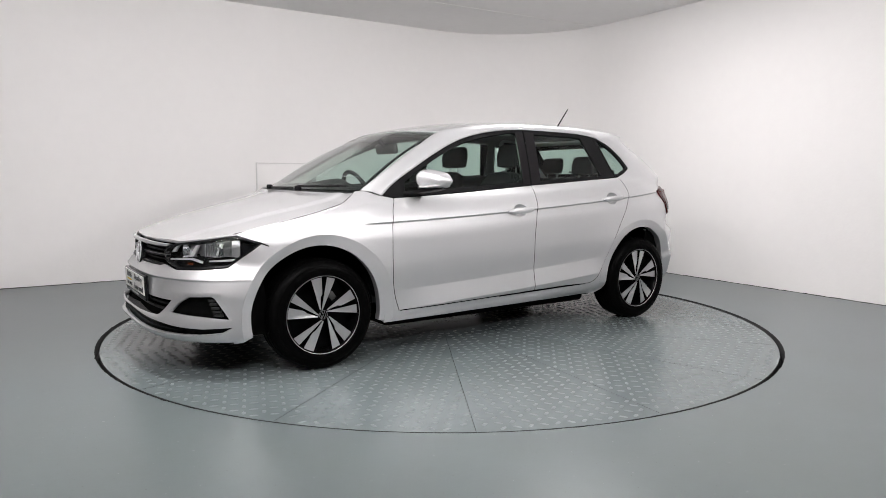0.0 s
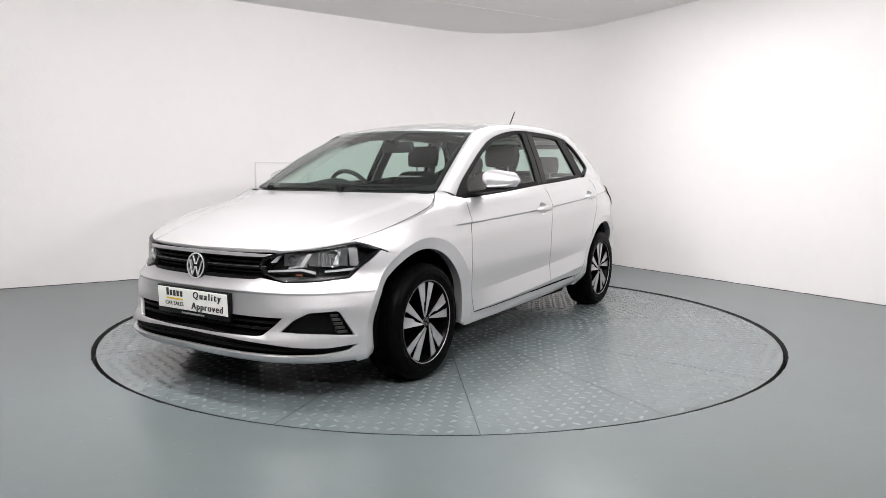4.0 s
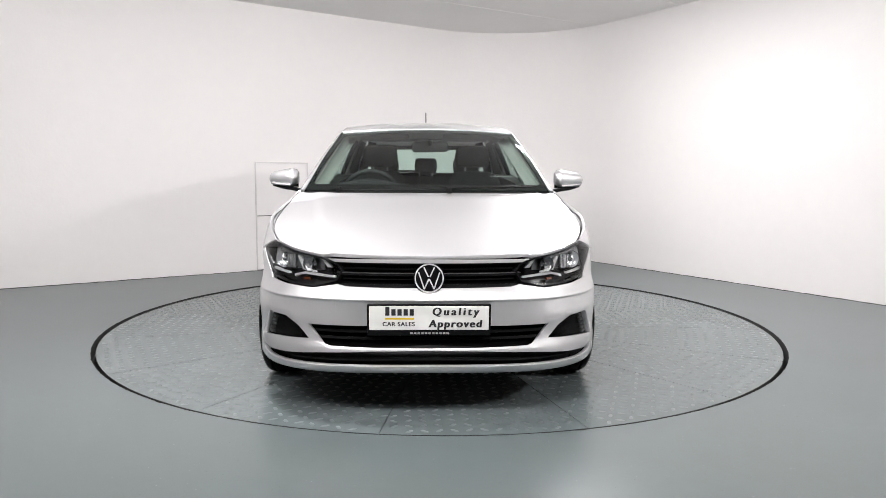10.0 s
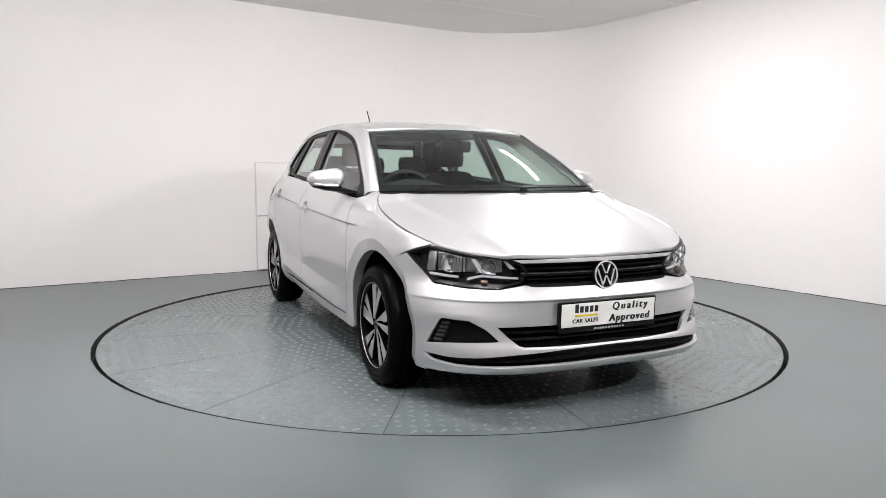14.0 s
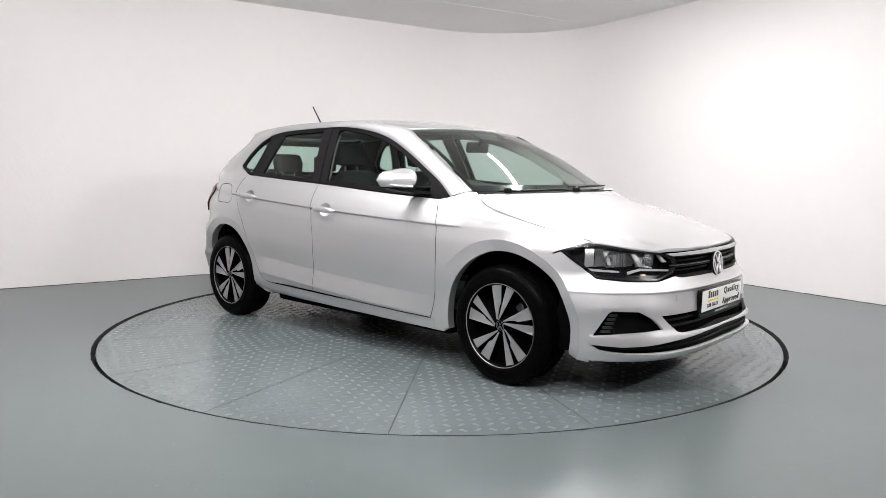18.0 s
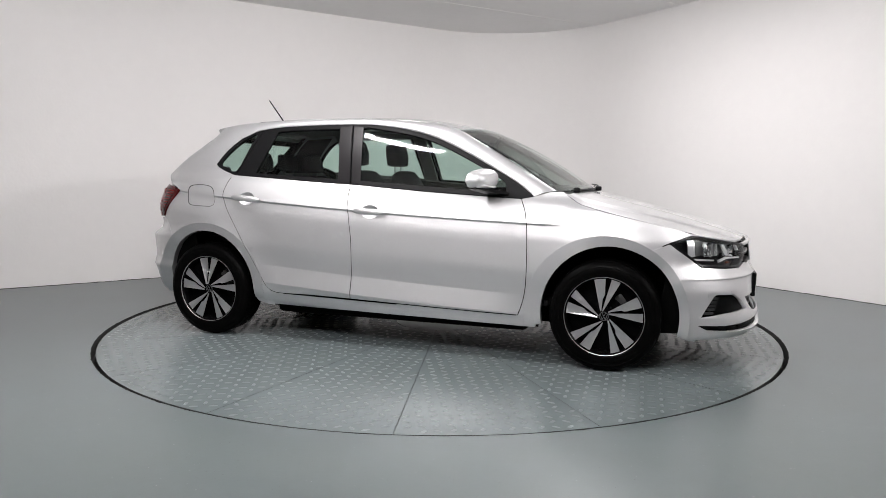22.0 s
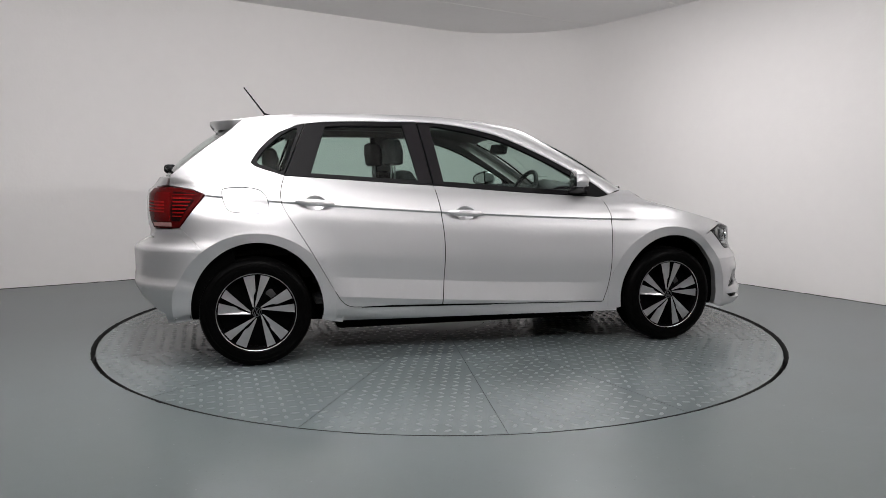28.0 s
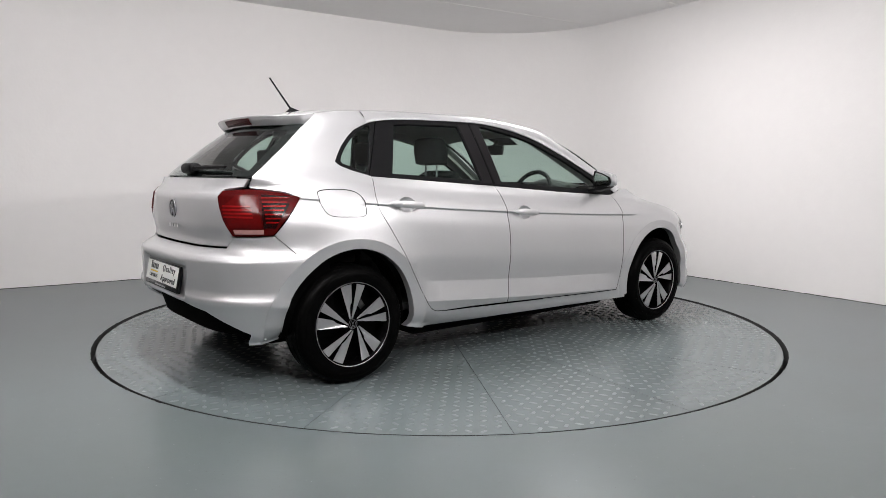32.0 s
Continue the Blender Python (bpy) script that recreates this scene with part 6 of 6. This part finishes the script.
def build_plate(ob_name, m):
    """A number-plate holder with the seller's sign on it. The plate lies in the xy plane and faces z."""
    bm = bmesh.new()
    box(bm, 0, -0.004, -0.012, 0.532, 0.138, 0.024, 0.006)
    holder = part(ob_name, bm, M_GLOSSBLACK, car, "black plate holder with a white sales plate", m)
    bm = bmesh.new()
    box(bm, 0, 0.006, 0.001, 0.512, 0.104, 0.004, 0.0015, 1)
    plate = part("sign_plate", bm, M_WHITEPLATE, holder, "white plate with black lettering")
    def word(text, x, y, size, mat, bold=0.0, lean=0.12, gap=1.12):
        c = bpy.data.curves.new("lettering", "FONT")
        c.body, c.size, c.align_x, c.align_y, c.extrude, c.shear, c.space_character = text, size, "CENTER", "CENTER", 0.0006, lean, gap
        tmp = new("lettering", c)
        one = bpy.data.meshes.new_from_object(tmp)
        bpy.data.objects.remove(tmp)
        # struck several times for the weight of the letters
        bm = bmesh.new()
        for k in range(5):
            old = len(bm.verts)
            bm.from_mesh(one)
            bm.verts.ensure_lookup_table()
            bmesh.ops.translate(bm, vec=((k - 2) * bold * 0.5, 0.0, 0.00008 * k), verts=bm.verts[old:])
        me = bpy.data.meshes.new("lettering")
        bm.to_mesh(me)
        bm.free()
        ob = put_mesh("lettering", me, mat, holder, "", Matrix.Translation((x, y, 0.0036)))
        return ob
    word("Quality", 0.112, 0.033, 0.047, M_INK, 0.0024, 0.12, 1.42)
    word("Approved", 0.112, -0.020, 0.047, M_INK, 0.0024, 0.12, 1.22)
    word("CAR SALES", -0.130, -0.021, 0.026, M_INK, 0.0010, 0.0)
    # the seller's name as a plain dark bar of its size, with its yellow rule
    bm = bmesh.new()
    for k in range(5):
        box(bm, -0.178 + 0.026 * k, 0.036 - (0.005 if k else 0), 0.0034, 0.018, 0.038 if k == 0 else 0.028, 0.0012)
    part("name_bars", bm, M_INK, holder, "plain dark bars of the seller's name")
    bm = bmesh.new()
    box(bm, -0.126, 0.0035, 0.0034, 0.124, 0.008, 0.0012)
    part("yellow_rule", bm, M_YELLOW, holder, "yellow rule")
    bm = bmesh.new()
    for k in range(11):
        box(bm, -0.075 + 0.0155 * k, -0.061, 0.0006, 0.011, 0.008, 0.0012)
    part("small_bars", bm, M_GREY, holder, "small grey bars of unreadable lettering")


def facing(x, z, tilt, back=False):
    turn = Matrix(((0, 0, 1, 0), (1, 0, 0, 0), (0, 1, 0, 0), (0, 0, 0, 1))) if not back else Matrix(((0, 0, -1, 0), (-1, 0, 0, 0), (0, 1, 0, 0), (0, 0, 0, 1)))
    return OFFSET @ Matrix.Translation((x, 0, z)) @ turn @ Matrix.Rotation(radians(tilt), 4, "X")


build_plate("front_plate", facing(2.066, 0.440, 2))
build_plate("rear_plate", facing(-1.958, 0.522, -11, True))


# ---- cabin ----
def pad(bm, rings):
    """A soft cushion through cross-sections (centre, half width, half depth, axis of depth)."""
    loops = []
    for c, w, d, axis in rings:
        axis = Vector(axis).normalized()
        loops.append([bm.verts.new(Vector(c) + Vector((0, 1, 0)) * w * math.copysign(abs(math.cos(a)) ** 0.45, math.cos(a)) + axis * d * math.copysign(abs(math.sin(a)) ** 0.6, math.sin(a)))
                      for a in (2 * math.pi * k / 20 for k in range(20))])
    for a, b in zip(loops, loops[1:]):
        for k in range(20):
            bm.faces.new((a[k], a[(k + 1) % 20], b[(k + 1) % 20], b[k]))
    bm.faces.new(loops[0])
    bm.faces.new(loops[-1][::-1])


def headrest(parent, x, y, z, w, h, d):
    bm = bmesh.new()
    pad(bm, [((x, y, z - h / 2), w * 0.30, d * 0.3, (1, 0, 0)), ((x, y, z - h * 0.44), w * 0.46, d * 0.45, (1, 0, 0)), ((x - 0.005, y, z), w * 0.5, d * 0.5, (1, 0, 0)), ((x - 0.015, y, z + h * 0.42), w * 0.45, d * 0.42, (1, 0, 0)), ((x - 0.018, y, z + h / 2), w * 0.36, d * 0.25, (1, 0, 0))])
    part("headrest", bm, M_CLOTH, parent, "charcoal cloth headrest")
    bm = bmesh.new()
    for dy in (-0.055, 0.055):
        tube(bm, [(x, y + dy, z - h / 2 - 0.10), (x, y + dy, z - h * 0.3)], 0.006, 8)
    part("headrest_rods", bm, M_STEEL, parent, "bright headrest rods")


def build_seats():
    for y in (0.355, -0.355):
        bm = bmesh.new()
        pad(bm, [((-0.10, y, 0.40), 0.22, 0.05, (0, 0, 1)), ((0.0, y, 0.43), 0.25, 0.08, (0, 0, 1)), ((0.25, y, 0.47), 0.25, 0.08, (0, 0, 1)), ((0.36, y, 0.48), 0.22, 0.05, (0, 0, 1))])
        seat = single("front_seat", bm, M_CLOTH, None, "charcoal cloth front seat")
        bm = bmesh.new()
        ax = (0.95, 0, 0.3)
        pad(bm, [((-0.13, y, 0.44), 0.22, 0.06, ax), ((-0.18, y, 0.60), 0.25, 0.075, ax), ((-0.29, y, 0.86), 0.245, 0.07, ax), ((-0.355, y, 1.00), 0.21, 0.06, ax), ((-0.375, y, 1.06), 0.165, 0.045, ax), ((-0.38, y, 1.075), 0.12, 0.02, ax)])
        part("backrest", bm, M_CLOTH, seat, "charcoal cloth backrest")
        headrest(seat, -0.425, y, 1.195, 0.27, 0.165, 0.11)
    bm = bmesh.new()
    pad(bm, [((-0.95, 0, 0.45), 0.62, 0.05, (0, 0, 1)), ((-0.8, 0, 0.47), 0.64, 0.08, (0, 0, 1)), ((-0.5, 0, 0.48), 0.62, 0.05, (0, 0, 1))])
    bench = single("rear_bench", bm, M_CLOTH, None, "charcoal cloth rear bench")
    bm = bmesh.new()
    ax = (0.95, 0, 0.3)
    pad(bm, [((-0.96, 0, 0.46), 0.60, 0.06, ax), ((-1.02, 0, 0.70), 0.63, 0.07, ax), ((-1.11, 0, 0.98), 0.60, 0.06, ax), ((-1.125, 0, 1.03), 0.54, 0.03, ax)])
    part("backrest", bm, M_CLOTH, bench, "charcoal cloth rear backrest")
    for y, h in ((0.36, 0.14), (0.0, 0.125), (-0.36, 0.14)):
        headrest(bench, -1.165, y, 1.135, 0.25 if y else 0.20, h, 0.09)


build_seats()


def build_dashboard():
    def fn(s, t):
        y = (s - 0.5) * 1.40
        prof = [(1.03, 0.955), (0.90, 0.965), (0.75, 0.985), (0.62, 0.985), (0.56, 0.965), (0.53, 0.90), (0.54, 0.78), (0.62, 0.60), (0.68, 0.45)]
        i = min(7, int(t * 8))
        f = t * 8 - i
        x, z = prof[i][0] + (prof[i + 1][0] - prof[i][0]) * f, prof[i][1] + (prof[i + 1][1] - prof[i][1]) * f
        if t < 0.75:
            z += 0.045 * math.exp(-((y + 0.36) / 0.17) ** 2) * math.sin(math.pi * min(1.0, max(0.0, (t - 0.15) / 0.5)))
        return (x - 0.06 * (abs(y) / 0.7) ** 2, y, z)
    dash = Shell().sheet(fn, 28, 24, out=(-0.5, 0, 1)).put("dashboard", M_CABIN, car, "dark grey dashboard", OFFSET)
    bm = bmesh.new()
    m = Matrix.Translation((0.44, -0.36, 0.915)) @ Matrix.Rotation(radians(-65), 4, "Y")
    seg, k2 = 40, 10
    loops = []
    for k in range(seg):
        a = 2 * math.pi * k / seg
        loops.append([bm.verts.new(m @ Vector(((0.178 + 0.015 * math.cos(2 * math.pi * q / k2)) * math.cos(a), (0.178 + 0.015 * math.cos(2 * math.pi * q / k2)) * math.sin(a), 0.015 * math.sin(2 * math.pi * q / k2)))) for q in range(k2)])
    for k in range(seg):
        a, b = loops[k], loops[(k + 1) % seg]
        for q in range(k2):
            bm.faces.new((a[q], b[q], b[(q + 1) % k2], a[(q + 1) % k2]))
    steering = single("steering_wheel", bm, M_CABIN, None, "black steering wheel")
    bm = bmesh.new()
    bmesh.ops.create_cone(bm, cap_ends=True, segments=24, radius1=0.07, radius2=0.055, depth=0.05, matrix=m)
    for a in (0, 90, 270):
        bmesh.ops.create_cube(bm, size=1.0, matrix=m @ Matrix.Rotation(radians(a + 180), 4, "Z") @ Matrix.Translation((0.11, 0, 0)) @ Matrix.Diagonal((0.13, 0.04, 0.014, 1)))
    part("wheel_boss", bm, M_CABIN, steering, "black steering wheel boss and spokes")
    bm = bmesh.new()
    tube(bm, [(0.46, -0.36, 0.905), (0.70, -0.36, 0.82)], 0.03, 12)
    part("steering_column", bm, M_CABIN, steering)
    bm = bmesh.new()
    box(bm, 0.415, 0.02, 1.235, 0.035, 0.235, 0.072, 0.02, 3, Matrix.Rotation(radians(10), 4, "Y") @ Matrix.Rotation(radians(6), 4, "Z"))
    tube(bm, [(0.43, 0.02, 1.25), (0.475, 0.02, 1.30)], 0.014, 8)
    single("interior_mirror", bm, M_CABIN, None, "dark interior mirror")
    bm = bmesh.new()
    box(bm, 0.0, 0, 0.33, 1.9, 1.42, 0.04, 0.01)
    box(bm, 0.1, 0, 0.45, 1.0, 0.16, 0.22, 0.04)
    box(bm, -1.45, 0, 0.60, 0.72, 1.10, 0.04, 0.01)
    box(bm, -1.42, 0, 1.000, 0.46, 1.08, 0.02, 0.008)
    single("cabin_floor", bm, M_CABIN, None, "dark carpeted cabin floor and parcel shelf")
    # inner door and pillar lining
    for line in (((-0.22, 0.99), (-0.33, 0.99), (-0.39, 1.36), (-0.28, 1.36)), ((-1.0, 0.99), (-1.1, 0.99), (-1.0, 1.36), (-0.93, 1.36))):
        both("pillar_lining", Shell().panel(list(line), pane_at(-0.03), 0.08, depth=0.01), M_LINER, "pale pillar lining")
    def belt(bm, side):
        pts = [(0.72, 0.952), (0.286, 0.972), (-0.264, 1.010), (-0.80, 1.042), (-1.1, 1.06)]
        for (x0, z0), (x1, z1) in zip(pts, pts[1:]):
            q = [bm.verts.new(p) for p in ((x0, side * (glass_y(x0, z0) - 0.012), z0 - 0.004), (x1, side * (glass_y(x1, z1) - 0.012), z1 - 0.004), (x1, side * (glass_y(x1, z1) - 0.09), z1 - 0.012), (x0, side * (glass_y(x0, z0) - 0.09), z0 - 0.012))]
            r = [bm.verts.new((p.co.x, side * (abs(p.co.y) - 0.012), p.co.z - 0.45)) for p in q[2:]]
            bm.faces.new(q)
            bm.faces.new((q[3], q[2], r[0], r[1]))
    both_bm("door_lining", belt, M_CABIN, "dark inner door lining")


build_dashboard()


# ---- what moves: table and car turn together ----
def motions():
    rows = []
    for k in range(33):
        t = float(k)
        rows.append((t, pose(0, 0, 0, 0, 0, 214.0015 + 5.74863 * t + 0.001024 * (t - 16) ** 2)))
    walk(turntable, rows)
    walk(car, rows)


motions()
